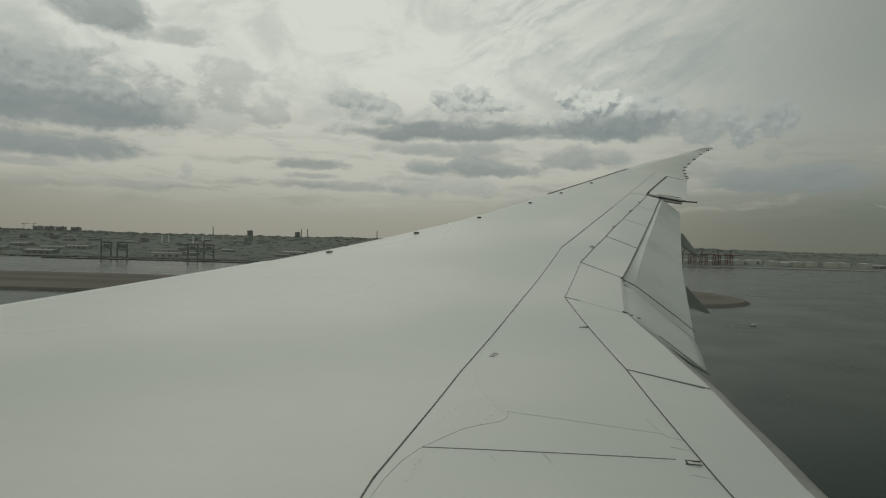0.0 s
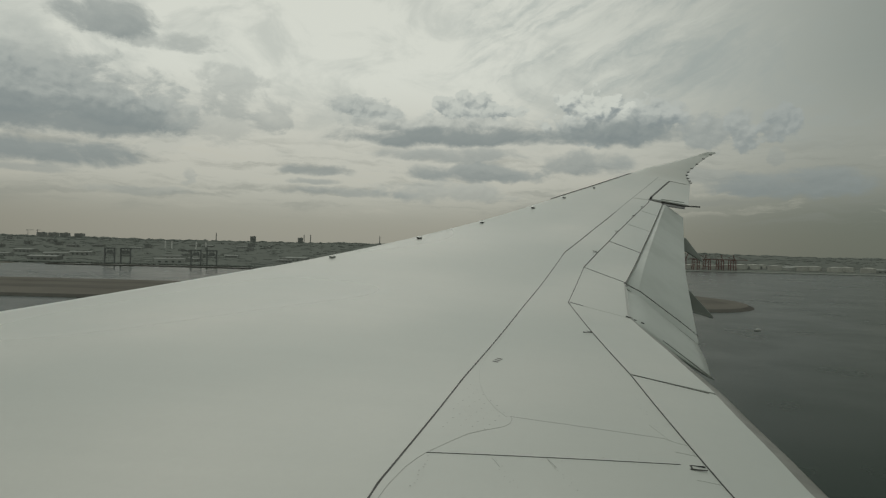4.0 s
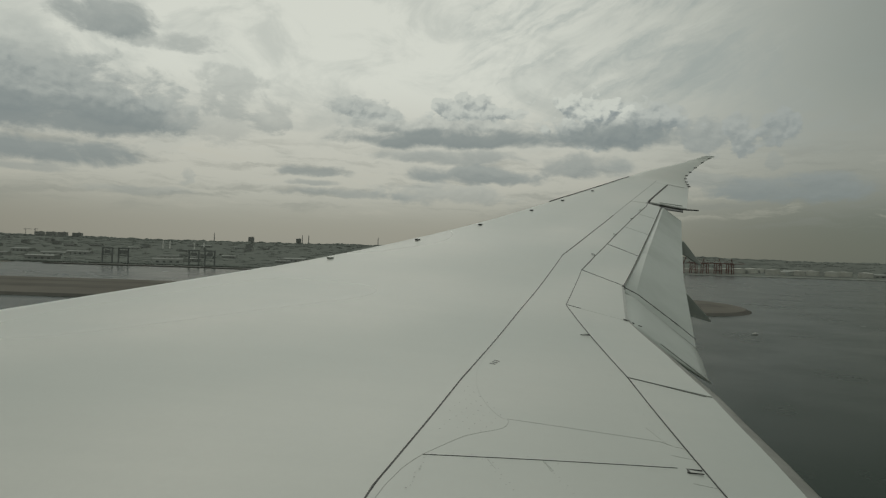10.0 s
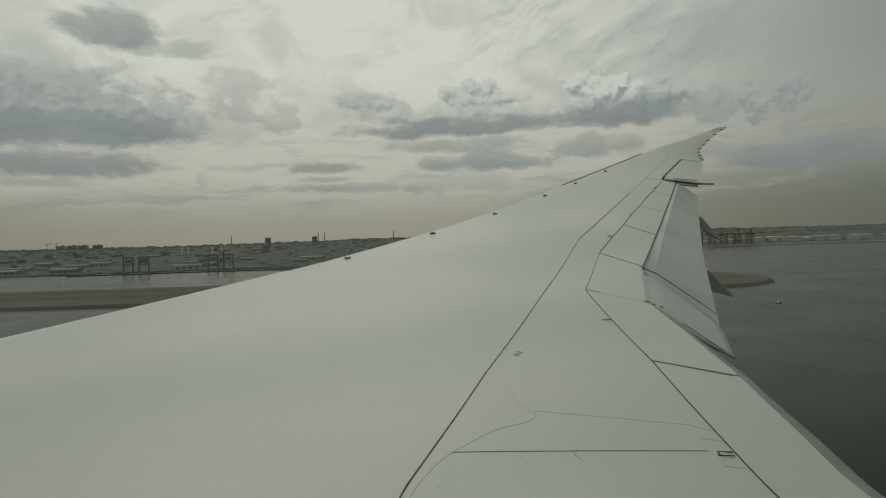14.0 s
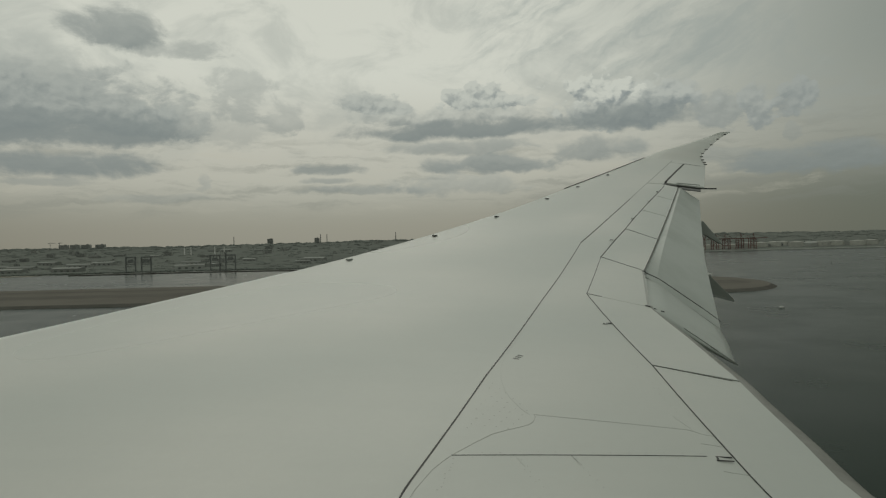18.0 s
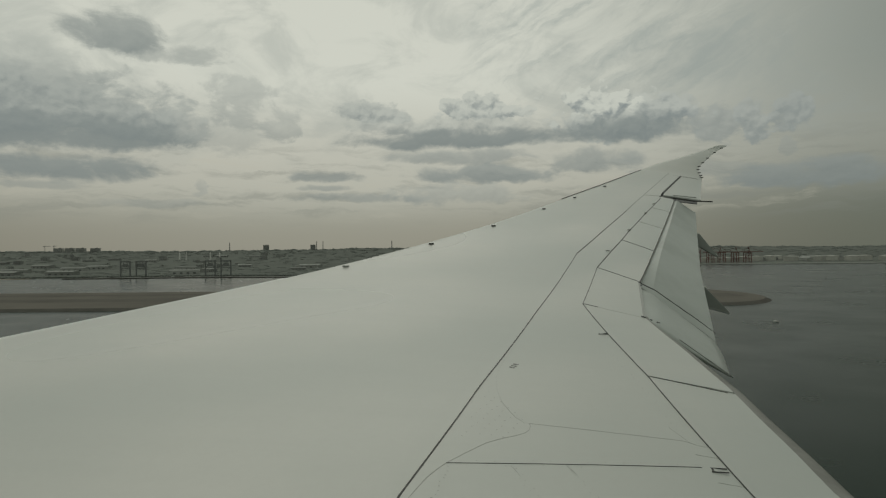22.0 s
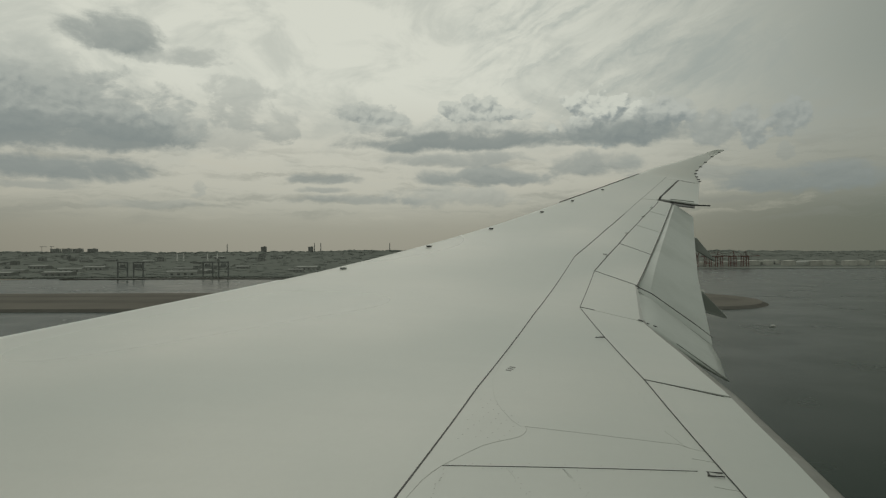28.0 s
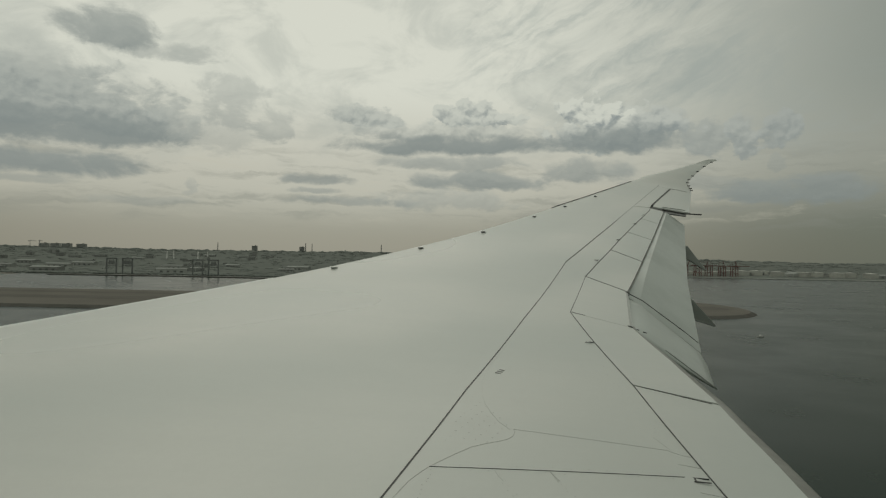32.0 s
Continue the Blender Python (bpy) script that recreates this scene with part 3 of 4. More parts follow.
for pts in ([(0.85, 7.08), (0.73, 6.73), (0.6, 6.32), (0.51, 5.99), (0.47, 5.78), (0.45, 5.47), (0.46, 5.26), (0.49, 5.07), (0.54, 4.88), (0.6, 4.76)], [(0.42, 4.06), (0.46, 3.93)], [(0.78, 4.1), (0.81, 3.96)], [(1.70, 4.86), (1.76, 4.58)]):
    link("panel_seam", *ribbon(dense(pts, 0.1), 0.0020, 0.0012, 0.002), PALE_SEAM, wing, "barely visible filled seam")
# hinge clips at the spoiler line
for x, y, s in ((5.62, 17.45, 0.8), (5.02, 16.25, 1), (4.06, 14.36, 1), (3.08, 12.40, 1), (1.88, 7.50, 0.8), (1.80, 4.15, 0.8)):
    bm = bmesh.new()
    if y < 9:
        for dy in (-0.035, 0.035):
            box(bm, (0.13 * s, 0.009, 0.006), (-0.02, dy, 0.0))
        box(bm, (0.011, 0.07, 0.008), (-0.075 * s, 0, 0.0))
    else:
        box(bm, (0.07 * s, 0.022, 0.012), (0.085, 0, 0.002), bevel=0.003)
        box(bm, (0.015, 0.07, 0.010), (0.115 * s, 0.03, 0.001))
    ob = part("hinge_clip", bm, SEAL, wing, "small dark hinge slot")
    ob.location = on_wing(x, y, 0.006)
    ob.rotation_euler[2] = radians(-12)
# fasteners of the access panels
fasteners = [(-0.35 + 0.085 * i + 0.042 * (j % 2), 4.47 + 0.098 * j - 0.02 * i) for j in range(12) for i in range(13)]
panel_edge = line(((4.4, 0.42), (4.72, 0.60), (5.0, 0.57), (5.2, 0.51), (5.4, 0.38), (5.6, 0.30)))
dots = [(x, y, 0.0062) for x, y in fasteners if REAR_SPAR(y) + 0.09 < x < panel_edge(y) and 4.45 < y < 5.42]
dots += [(0.025 - 0.012 * i, 3.99 - 0.05 * i, 0.0055) for i in range(9)]
dots += [(0.15 + i * 0.06, 4.05 + 0.084 * (0.15 + i * 0.06) + (0.035 if i % 2 else -0.035), 0.0042) for i in range(26)]
for (x0, y0), (x1, y1), count in (((0.42, 4.06), (0.53, 3.68), 9), ((0.78, 4.1), (0.88, 3.7), 9), ((1.78, 6.7), (1.77, 6.1), 7), ((1.77, 6.1), (1.77, 5.47), 9), ((1.77, 5.47), (1.75, 4.7), 12)):
    dots += [(x0 + (x1 - x0) * i / count + (0.012 if i % 2 else -0.012), y0 + (y1 - y0) * i / count, 0.0038) for i in range(count + 1)]
bm = bmesh.new()
for x, y, r in dots:
    at = on_wing(x + random.uniform(-0.008, 0.008), y + random.uniform(-0.012, 0.012), 0.004)
    bmesh.ops.create_circle(bm, cap_ends=True, segments=8, radius=r * random.uniform(0.75, 1.15), matrix=Matrix.Translation(at))
rivets = part("fastener", bm, SCREW, wing, "small flush screw heads of an access panel")
tagged(rivets, kind="stuff")
# stencilled marking: unreadable bars
for dx, dy, w in ((0, 0, 0.10), (0.025, 0.05, 0.09), (0.05, 0.10, 0.10)):
    link("stencil_mark", *ribbon([(0.62 + dx, 6.10 + dy), (0.62 + dx + 0.05, 6.10 + dy - 0.02)], 0.022, 0.003), DECAL, wing)

# slat track covers on the nose
for y in (6.3, 10.44, 12.37, 14.23, 16.24, 17.77, 19.6):
    bm = bmesh.new()
    box(bm, (0.06, 0.10, 0.024) if y > 7 else (0.03, 0.05, 0.015), bevel=0.006)
    ob = part("slat_cover", bm, FAIRING if y < 12 else SEAL, wing, "small dark fitting on the wing's nose")
    c = 0.05 + 0.005 * max(0, y - 12)
    ob.location = on_wing(nose(y) + c * (back(y) - nose(y)), y, 0.012)
    ob.rotation_euler[2] = radians(-35)

# static wicks along the raked tip
for i, y in enumerate((22.95, 23.25, 23.55, 23.9, 24.3, 24.8, 25.4, 26.1, 26.8)):
    bm = bmesh.new()
    bar(bm, (-0.05, 0, 0), (0.05, -0.015, -0.002), 0.032)
    ob = part("static_wick", bm, SEAL, wing, "black static wick")
    ob.location = on_wing(back(y), y, 0.015)

# ---- flaps, lowered ----
def loft(front, rear, y0, y1, n, bow, thick, m=10):
    """A lowered surface between a front and a rear line (functions of the span), its top bowed upwards, with depth."""
    rows = []
    for i in range(n + 1):
        s = i / n
        a, b = Vector(front(s)), Vector(rear(s))
        row = []
        for j in range(m + 1):
            c = j / m
            row.append(a + (b - a) * c + Vector((0, 0, bow * min(1.0, 0.35 + 4 * s) * (c / 0.2 if c < 0.2 else ((1 - c) / 0.8) ** 1.15))))
        for j in range(m, -1, -1):
            c = j / m
            row.append(a + (b - a) * c + Vector((0, 0, -thick * (1 - c) - 0.012)))
        row.append(row[0])
        rows.append(row)
    verts, faces = open_sheet(rows)
    w = len(rows[0])
    faces.append(tuple(range(w - 1))[::-1])
    faces.append(tuple(len(verts) - w + j for j in range(w - 1)))
    return verts, faces


def curve(points):
    """A smooth line through a few points, from 0 to 1."""
    p = np.array(points, float)
    k = np.linspace(0, 1, len(p))
    return lambda s: tuple(float(np.interp(s, k, p[:, i])) for i in range(3))


def under_te(y, dx=-0.06, dz=-0.035):
    p = on_wing(FIXED_TE(y), y)
    return (p.x + dx, y, p.z + dz)


flap_rear = curve([(4.30, 10.15, -1.55), (4.74, 11.6, -0.98), (5.16, 12.9, -0.58), (5.60, 14.1, -0.22), (6.05, 15.3, 0.08), (6.50, 16.5, 0.40), (6.88, 17.5, 0.66), (7.17, 18.28, 0.87)])
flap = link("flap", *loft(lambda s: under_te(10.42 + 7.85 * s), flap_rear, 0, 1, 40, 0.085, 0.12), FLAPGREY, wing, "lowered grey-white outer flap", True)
flap.data.set_sharp_from_angle(angle=radians(7))
bm = bmesh.new()
bar(bm, (6.56, 18.36, 1.30), (7.15, 18.33, 1.205), 0.042)
bar(bm, (7.15, 18.33, 1.205), (7.66, 18.30, 1.19), 0.036)
part("flap_end", bm, SEAL, flap, "dark outer end rib of the flap")
bm = bmesh.new()
bar(bm, (6.62, 18.55, 1.39), (7.25, 18.45, 1.31), 0.022)
part("flap_end", bm, FAIRING, flap, "thin outer edge strip of the flap")
# black bars draw the gap and the shaded end face beside the flaperon
bm = bmesh.new()
edge = [Vector(under_te(10.42, -0.02, 0.0)), Vector((3.39, 10.31, -0.75)), Vector((4.02, 10.15, -1.215)), Vector((4.28, 10.09, -1.42))]
for a, b, w in zip(edge, edge[1:], (0.013, 0.013, 0.010)):
    bar(bm, a, b, w)
part("flap_end", bm, SEAL, flap, "dark bars for the gap and shaded inner end of the flap")
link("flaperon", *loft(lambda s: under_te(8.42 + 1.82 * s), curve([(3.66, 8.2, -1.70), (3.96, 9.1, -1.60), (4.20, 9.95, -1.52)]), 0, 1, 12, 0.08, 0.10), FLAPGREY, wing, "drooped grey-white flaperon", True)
bm = bmesh.new()
bar(bm, (2.93, 7.98, -1.20), (3.30, 8.08, -1.45), 0.010)
bar(bm, (3.30, 8.08, -1.45), (3.68, 8.18, -1.71), 0.014)
part("flaperon_end", bm, FAIRING, wing, "grey inner end rib of the flaperon")
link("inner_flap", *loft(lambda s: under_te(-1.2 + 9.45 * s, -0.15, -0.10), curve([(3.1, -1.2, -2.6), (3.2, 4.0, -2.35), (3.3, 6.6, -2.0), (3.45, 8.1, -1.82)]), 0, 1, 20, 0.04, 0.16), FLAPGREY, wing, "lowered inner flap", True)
link("seal", *ribbon(along(FIXED_TE, 8.4, 10.42, 10, -0.02), 0.03, 0.006), FAINT, wing)
# rounded grey-brown lip along the inner trailing edge
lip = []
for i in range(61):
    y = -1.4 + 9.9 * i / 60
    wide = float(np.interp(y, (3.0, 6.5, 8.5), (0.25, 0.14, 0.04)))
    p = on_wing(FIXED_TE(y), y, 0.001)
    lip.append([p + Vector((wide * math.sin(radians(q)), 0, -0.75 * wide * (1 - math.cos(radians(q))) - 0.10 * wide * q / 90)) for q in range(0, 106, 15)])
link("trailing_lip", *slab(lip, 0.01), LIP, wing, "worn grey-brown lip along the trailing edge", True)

# links and gap hardware beside the flaperon
for x, y, l in ((2.62, 8.42, 0.10), (2.68, 8.30, 0.05), (2.74, 8.20, 0.07), (3.17, 10.38, 0.09), (3.14, 10.22, 0.05)):
    bm = bmesh.new()
    box(bm, (l * 0.7, 0.012, 0.012), bevel=0.003)
    ob = part("flap_link", bm, SEAL, wing, "small dark flap link")
    ob.location, ob.rotation_euler = on_wing(x, y, 0.012), (0, radians(10), radians(-50))


def fairing(y, outline, width):
    """A flap track fairing: a thin plate-like canoe with a sharp tail behind the flap; outline in x and z."""
    bm = bmesh.new()
    tail = max(p[0] for p in outline)
    sides = []
    for s in (-1, 1):
        sides.append([bm.verts.new((x, y + s * width / 2 * min(1.0, 0.35 + 1.6 * (tail - x)), z)) for x, z in outline])
    n = len(outline)
    for i in range(n):
        bm.faces.new((sides[0][i], sides[0][(i + 1) % n], sides[1][(i + 1) % n], sides[1][i]))
    bm.faces.new(sides[0][::-1])
    bm.faces.new(sides[1])
    bmesh.ops.recalc_face_normals(bm, faces=bm.faces)
    bmesh.ops.bevel(bm, geom=list(bm.edges), offset=0.008, segments=1, affect="EDGES")
    return bm


part("track_fairing", fairing(12.3, ((4.2, -0.98), (4.985, -0.83), (5.48, -1.325), (5.465, -1.36), (5.03, -1.235), (4.2, -1.16)), 0.10), FAIRING, wing, "thin grey flap track fairing")
part("track_fairing", fairing(16.0, ((5.5, 0.14), (6.345, 0.25), (6.835, -0.32), (6.82, -0.355), (6.39, -0.10), (5.5, -0.06)), 0.10), FAIRING, wing, "thin grey flap track fairing")

# fuselage side behind the window seat
ring = []
for x, r, dz in ((-30, 0.4, -0.9), (-29, 1.3, -0.7), (-27, 2.1, -0.4), (-24, 2.7, -0.2), (-20, 2.92, -0.1), (0, 2.92, 0), (12, 2.92, 0), (20, 2.4, 0.4), (27, 1.2, 1.2), (31, 0.3, 1.8)):
    ring.append([Vector((x, -3.4 + r * math.cos(radians(d)), -0.3 + dz + r * math.sin(radians(d)))) for d in range(0, 361, 10)])
link("fuselage", *open_sheet(ring), WHITE, plane, "plain white fuselage", True)

# ---- the bay, the runway spit and the far shores ----
def sheet(name, pts, z, mat, label, category, kind="structure"):
    ob = link(name, [(x, y, z) for x, y in pts], [tuple(range(len(pts)))], mat)
    return tagged(ob, label, category, kind=kind)


sheet("water", [(-4900, -4900), (4900, -4900), (4900, 4900), (-4900, 4900)], SEA, WATER, "grey-green bay water with a fine chop", "water")


def ridge(x, y):
    """Height of the far land over the sea."""
    n = noise.noise(Vector((x * 0.0009, y * 0.0009, 1.3))) * 0.6 + noise.noise(Vector((x * 0.003, y * 0.003, 4.0))) * 0.3
    far = min(1.0, max(0.0, (y - 2500) / 1900.0))
    s = far * far * (3 - 2 * far)
    return 3.0 + s * (72 + 16 * n + (-9 if x > 800 else 0))


def shore(x):
    return 1860 + (noise.noise(Vector((x * 0.002, 0, 0))) * 60 if x < 700 else 0) + max(0.0, min(1.0, (x - 300) / 700)) * 840


xs = np.linspace(-4800, 4800, 161)
verts, faces, nv = [], [], 34
for x in xs:
    s = shore(x)
    for j in range(nv):
        c = j / (nv - 1)
        y = s + (4850 - s) * c
        verts.append((x, y, SEA + (-1.0 if j == 0 else ridge(x, y))))
for i in range(len(xs) - 1):
    for j in range(nv - 1):
        a = i * nv + j
        faces.append((a, a + nv, a + nv + 1, a + 1))
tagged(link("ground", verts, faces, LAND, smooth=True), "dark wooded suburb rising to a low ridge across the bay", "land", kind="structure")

# runway spit: an embankment with a rounded end, rock sides, dry grass and a strip of asphalt
def spit_outline(inset):
    y0, y1, x1 = 825 + inset, 1160 - inset, 482 - inset
    half = (y1 - y0) / 2
    arc = [(x1 - 120 + 120 * math.cos(radians(a)), (y0 + y1) / 2 + half * math.sin(radians(a))) for a in range(-90, 91, 9)]
    return [(-4800, y0)] + arc + [(-4800, y1)]


low, high = spit_outline(0), spit_outline(9)
n = len(low)
tagged(link("embankment", [(x, y, SEA - 1) for x, y in low] + [(x, y, SEA + 3.4) for x, y in high],
            [(i, (i + 1) % n, n + (i + 1) % n, n + i) for i in range(n)], ROCK), "dark rock sea wall round the runway spit", "sea wall", kind="structure")
sheet("runway_ground", high, SEA + 3.4, GRASS, "dry brown grass beside the runway", "grass")
sheet("runway", [(-4800, 935), (440, 935), (440, 995), (-4800, 995)], SEA + 3.6, TARMAC, "grey asphalt runway on the spit", "runway")
sheet("taxiway", [(-4800, 1060), (330, 1060), (330, 1085), (-4800, 1085)], SEA + 3.6, TARMAC, "grey asphalt taxiway", "taxiway")


def land_z(x, y):
    return SEA + ridge(x, y)


# pale beach and low sea wall along the near shore
def ribbon_ground(name, x0, x1, off, width, lift, mat, label, category):
    rows = []
    for i in range(61):
        x = x0 + (x1 - x0) * i / 60
        rows.append([(x, shore(x) + off, SEA + lift), (x, shore(x) + off + width, SEA + lift)])
    return tagged(link(name, *slab([[Vector(p) for p in r] for r in rows], 1.5 + lift), mat), label, category, kind="structure")


ribbon_ground("beach", -2600, -1180, -22, 40, 0.9, SAND, "pale strip of sand along the shore", "beach")
ribbon_ground("beach", -380, 700, -12, 30, 0.9, SAND, "pale strip of sand along the shore", "beach")
ribbon_ground("sea_wall", -1060, -330, -60, 12, 2.6, ROCK, "dark low sea wall off the shore", "sea wall")
ribbon_ground("quay", -1030, -350, -40, 26, 2.2, CONCRETE, "pale concrete quay behind the sea wall", "quay")
ribbon_ground("quay", 900, 3000, -30, 70, 3.0, CONCRETE, "pale concrete quay of the tank farm", "quay")

# woods and gardens: clumps of crowns
ico = bmesh.new()
bmesh.ops.create_icosphere(ico, subdivisions=1, radius=1)
ICO_V, ICO_F = np.array([v.co for v in ico.verts]), np.array([[v.index for v in f.verts] for f in ico.faces])
ico.free()


def woods(name, count, pick, size, label, tall=(1.6, 3.8)):
    vs, fs = [], []
    for i in range(count):
        x, y = pick()
        w, h = random.uniform(*size), random.uniform(*tall)
        jit = 1 + np.random.uniform(-0.22, 0.22, (len(ICO_V), 1))
        v = ICO_V * jit * (w * random.uniform(0.7, 1.4), w, h) + (x, y, land_z(x, y) - h * 0.15)
        fs.append(ICO_F + i * len(ICO_V))
        vs.append(v)
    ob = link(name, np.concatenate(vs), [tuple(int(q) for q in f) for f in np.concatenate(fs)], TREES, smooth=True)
    return tagged(ob, label, "trees", kind="stuff")


def inland(lo, hi):
    def pick():
        y = random.uniform(lo, hi)
        x = random.uniform(-0.85 * y, 0.85 * y)
        return x, max(y, shore(x) + (60 if x < 850 else 420))
    return pick


woods("woodland", 1100, inland(1950, 3200), (8, 22), "dark green trees and gardens between the roofs")
woods("woodland", 1900, inland(3200, 4700), (9, 26), "dark hazy trees on the far ridge")
woods("woodland", 700, inland(4200, 4800), (10, 40), "dark tree line along the crest of the far ridge", (5, 13))
woods("woodland", 900, lambda: (lambda x: (x, shore(x) + random.uniform(35, 130)))(random.uniform(-1700, -300)), (5, 11), "dark trees along the waterfront")


# ---- far buildings ----
def gable(w, d, h):
    bm = bmesh.new()
    v = [bm.verts.new(p) for p in ((-w / 2, -d / 2, 0), (w / 2, -d / 2, 0), (w / 2, d / 2, 0), (-w / 2, d / 2, 0), (-w / 2, 0, h), (w / 2, 0, h))]
    for f in ((0, 1, 5, 4), (2, 3, 4, 5), (0, 4, 3), (1, 2, 5), (3, 2, 1, 0)):
        bm.faces.new([v[i] for i in f])
    return bm


def warehouse(w, d, h):
    t = thing("warehouse", pose(0, 0, 0), "long low warehouse with pale metal roof", "warehouse", "warehouses across the bay")
    bm = bmesh.new()
    box(bm, (w, d, h), (0, 0, h / 2))
    part("wall", bm, CONCRETE, t)
    ob = part("roof", gable(w + 2, d + 2, h * 0.35), ROOF_LIGHT, t, "pale ribbed metal roof")
    ob.location.z = h
    for i in range(4):
        bm = bmesh.new()
        box(bm, (w * 0.09, 0.4, h * 0.55), (w * (i - 1.5) * 0.22, -d / 2 - 0.2, h * 0.275))
        part("door", bm, GLASS, t)
    return t


def block(w, d, floors, name="apartment_block"):
    h = floors * 3.1
    t = thing(name, pose(0, 0, 0), "grey concrete apartment block with rows of windows", "apartment building", "apartment blocks on the skyline")
    bm = bmesh.new()
    box(bm, (w, d, h), (0, 0, h / 2))
    part("wall", bm, CONCRETE, t)
    for f in range(floors):
        bm = bmesh.new()
        box(bm, (w * 0.94, 0.3, 1.6), (0, -d / 2 - 0.1, f * 3.1 + 1.7))
        part("window", bm, GLASS, t, "dark ribbon window along one floor")
    bm = bmesh.new()
    box(bm, (w * 0.96, d * 0.94, 0.8), (0, 0, h + 0.4))
    part("roof", bm, ROOFS, t)
    bm = bmesh.new()
    box(bm, (w * 0.2, d * 0.4, 3.5), (w * 0.15, 0, h + 2.5))
    part("plant_room", bm, CONCRETE, t)
    return t


def house():
    t = thing("house", pose(0, 0, 0), "small suburban house with a pale roof among trees", "house", "houses across the bay")
    bm = bmesh.new()
    box(bm, (14, 11, 5), (0, 0, 2.5))
    part("wall", bm, CONCRETE, t)
    ob = part("roof", gable(15.5, 12.5, 3), ROOFS, t)
    ob.location.z = 5
    bm = bmesh.new()
    box(bm, (0.9, 0.9, 2.5), (3, 1.5, 7.8))
    part("chimney", bm, CONCRETE, t)
    return t


def tank(r, h):
    t = thing("storage_tank", pose(0, 0, 0), "round white fuel storage tank at the quay", "storage tank", "fuel tanks at the port")
    bm = bmesh.new()
    bmesh.ops.create_cone(bm, cap_ends=True, segments=28, radius1=r, radius2=r, depth=h, matrix=Matrix.Translation((0, 0, h / 2)))
    part("shell", bm, TANK, t)
    bm = bmesh.new()
    bmesh.ops.create_cone(bm, cap_ends=True, segments=28, radius1=r * 1.01, radius2=r * 0.1, depth=h * 0.14, matrix=Matrix.Translation((0, 0, h * 1.07)))
    part("roof", bm, TANK, t)
    bm = bmesh.new()
    for i in range(14):
        a = radians(-120 + i * 6)
        box(bm, (2.2, 2.2, 0.5), (math.cos(a) * (r + 0.9), math.sin(a) * (r + 0.9), h * (i + 0.5) / 14))
    part("stair", bm, STEEL, t)
    bm = bmesh.new()
    bmesh.ops.create_cone(bm, cap_ends=False, segments=28, radius1=r * 1.015, radius2=r * 1.015, depth=0.8, matrix=Matrix.Translation((0, 0, h * 0.96)))
    part("rim", bm, CONCRETE, t)
    return t


def smokestack(h, r, mat, label):
    t = thing("smokestack", pose(0, 0, 0), label, "chimney", "stacks on the far shore")
    bm = bmesh.new()
    bmesh.ops.create_cone(bm, cap_ends=True, segments=14, radius1=r, radius2=r * 0.65, depth=h, matrix=Matrix.Translation((0, 0, h / 2)))
    part("shaft", bm, mat, t)
    bm = bmesh.new()
    bmesh.ops.create_cone(bm, cap_ends=True, segments=14, radius1=r * 0.8, radius2=r * 0.8, depth=h * 0.03, matrix=Matrix.Translation((0, 0, h * 0.985)))
    part("crown_ring", bm, CRANE_DARK, t)
    bm = bmesh.new()
    box(bm, (r * 3.2, r * 3.2, 3), (0, 0, 1.5))
    part("footing", bm, CONCRETE, t)
    return t


def tower_crane(h, reach):
    t = thing("tower_crane", pose(0, 0, 0), "thin dark tower crane over a building site", "crane")
    bm = bmesh.new()
    bar(bm, (0, 0, 0), (0, 0, h), 2.2)
    part("mast", bm, CRANE_DARK, t)
    bm = bmesh.new()
    bar(bm, (-reach * 0.3, 0, h * 0.93), (reach, 0, h * 0.93), 1.8)
    part("jib", bm, CRANE_DARK, t)
    bm = bmesh.new()
    bar(bm, (0, 0, h * 1.03), (reach * 0.8, 0, h * 0.94), 0.7)
    bar(bm, (0, 0, h * 1.03), (-reach * 0.28, 0, h * 0.94), 0.7)
    part("tie", bm, CRANE_DARK, t)
    bm = bmesh.new()
    box(bm, (5, 3, 4), (-reach * 0.27, 0, h * 0.9))
    part("counterweight", bm, CONCRETE, t)
    return t


def quay_crane(boom_up):
    t = thing("quay_crane", pose(0, 0, 0), "red steel container crane at the port quay", "crane", "container cranes at the port")
    for x in (-12, 12):
        for y in (-10, 10):
            bm = bmesh.new()
            bar(bm, (x, y, 0), (x * 0.9, y, 46), 2.6)
            part("leg", bm, CRANE_RED, t)
    bm = bmesh.new()
    for y in (-10, 10):
        bar(bm, (-12, y, 16), (12, y, 16), 2.0)
        bar(bm, (-11, y, 44), (11, y, 44), 2.4)
        bar(bm, (-12, y, 17), (11, y, 43), 1.2)
    for x in (-11, 11):
        bar(bm, (x, -10, 44), (x, 10, 44), 2.2)
    part("portal_frame", bm, CRANE_RED, t)
    bm = bmesh.new()
    bar(bm, (-30, 0, 46), (14, 0, 46), 3.4)
    part("girder", bm, CRANE_RED, t)
    bm = bmesh.new()
    tip = (30, 0, 88) if boom_up else (66, 0, 47)
    bar(bm, (14, 0, 46), tip, 2.8)
    part("boom", bm, CRANE_RED, t)
    bm = bmesh.new()
    bar(bm, (8, -8, 46), (4, 0, 66), 1.6)
    bar(bm, (8, 8, 46), (4, 0, 66), 1.6)
    part("apex_frame", bm, CRANE_RED, t)
    bm = bmesh.new()
    bar(bm, (4, 0, 66), tip, 0.8)
    bar(bm, (4, 0, 66), (-28, 0, 47), 0.8)
    part("stay", bm, CRANE_RED, t)
    bm = bmesh.new()
    box(bm, (9, 6, 5), (-16, 0, 50))
    part("machine_house", bm, CONCRETE, t)
    return t


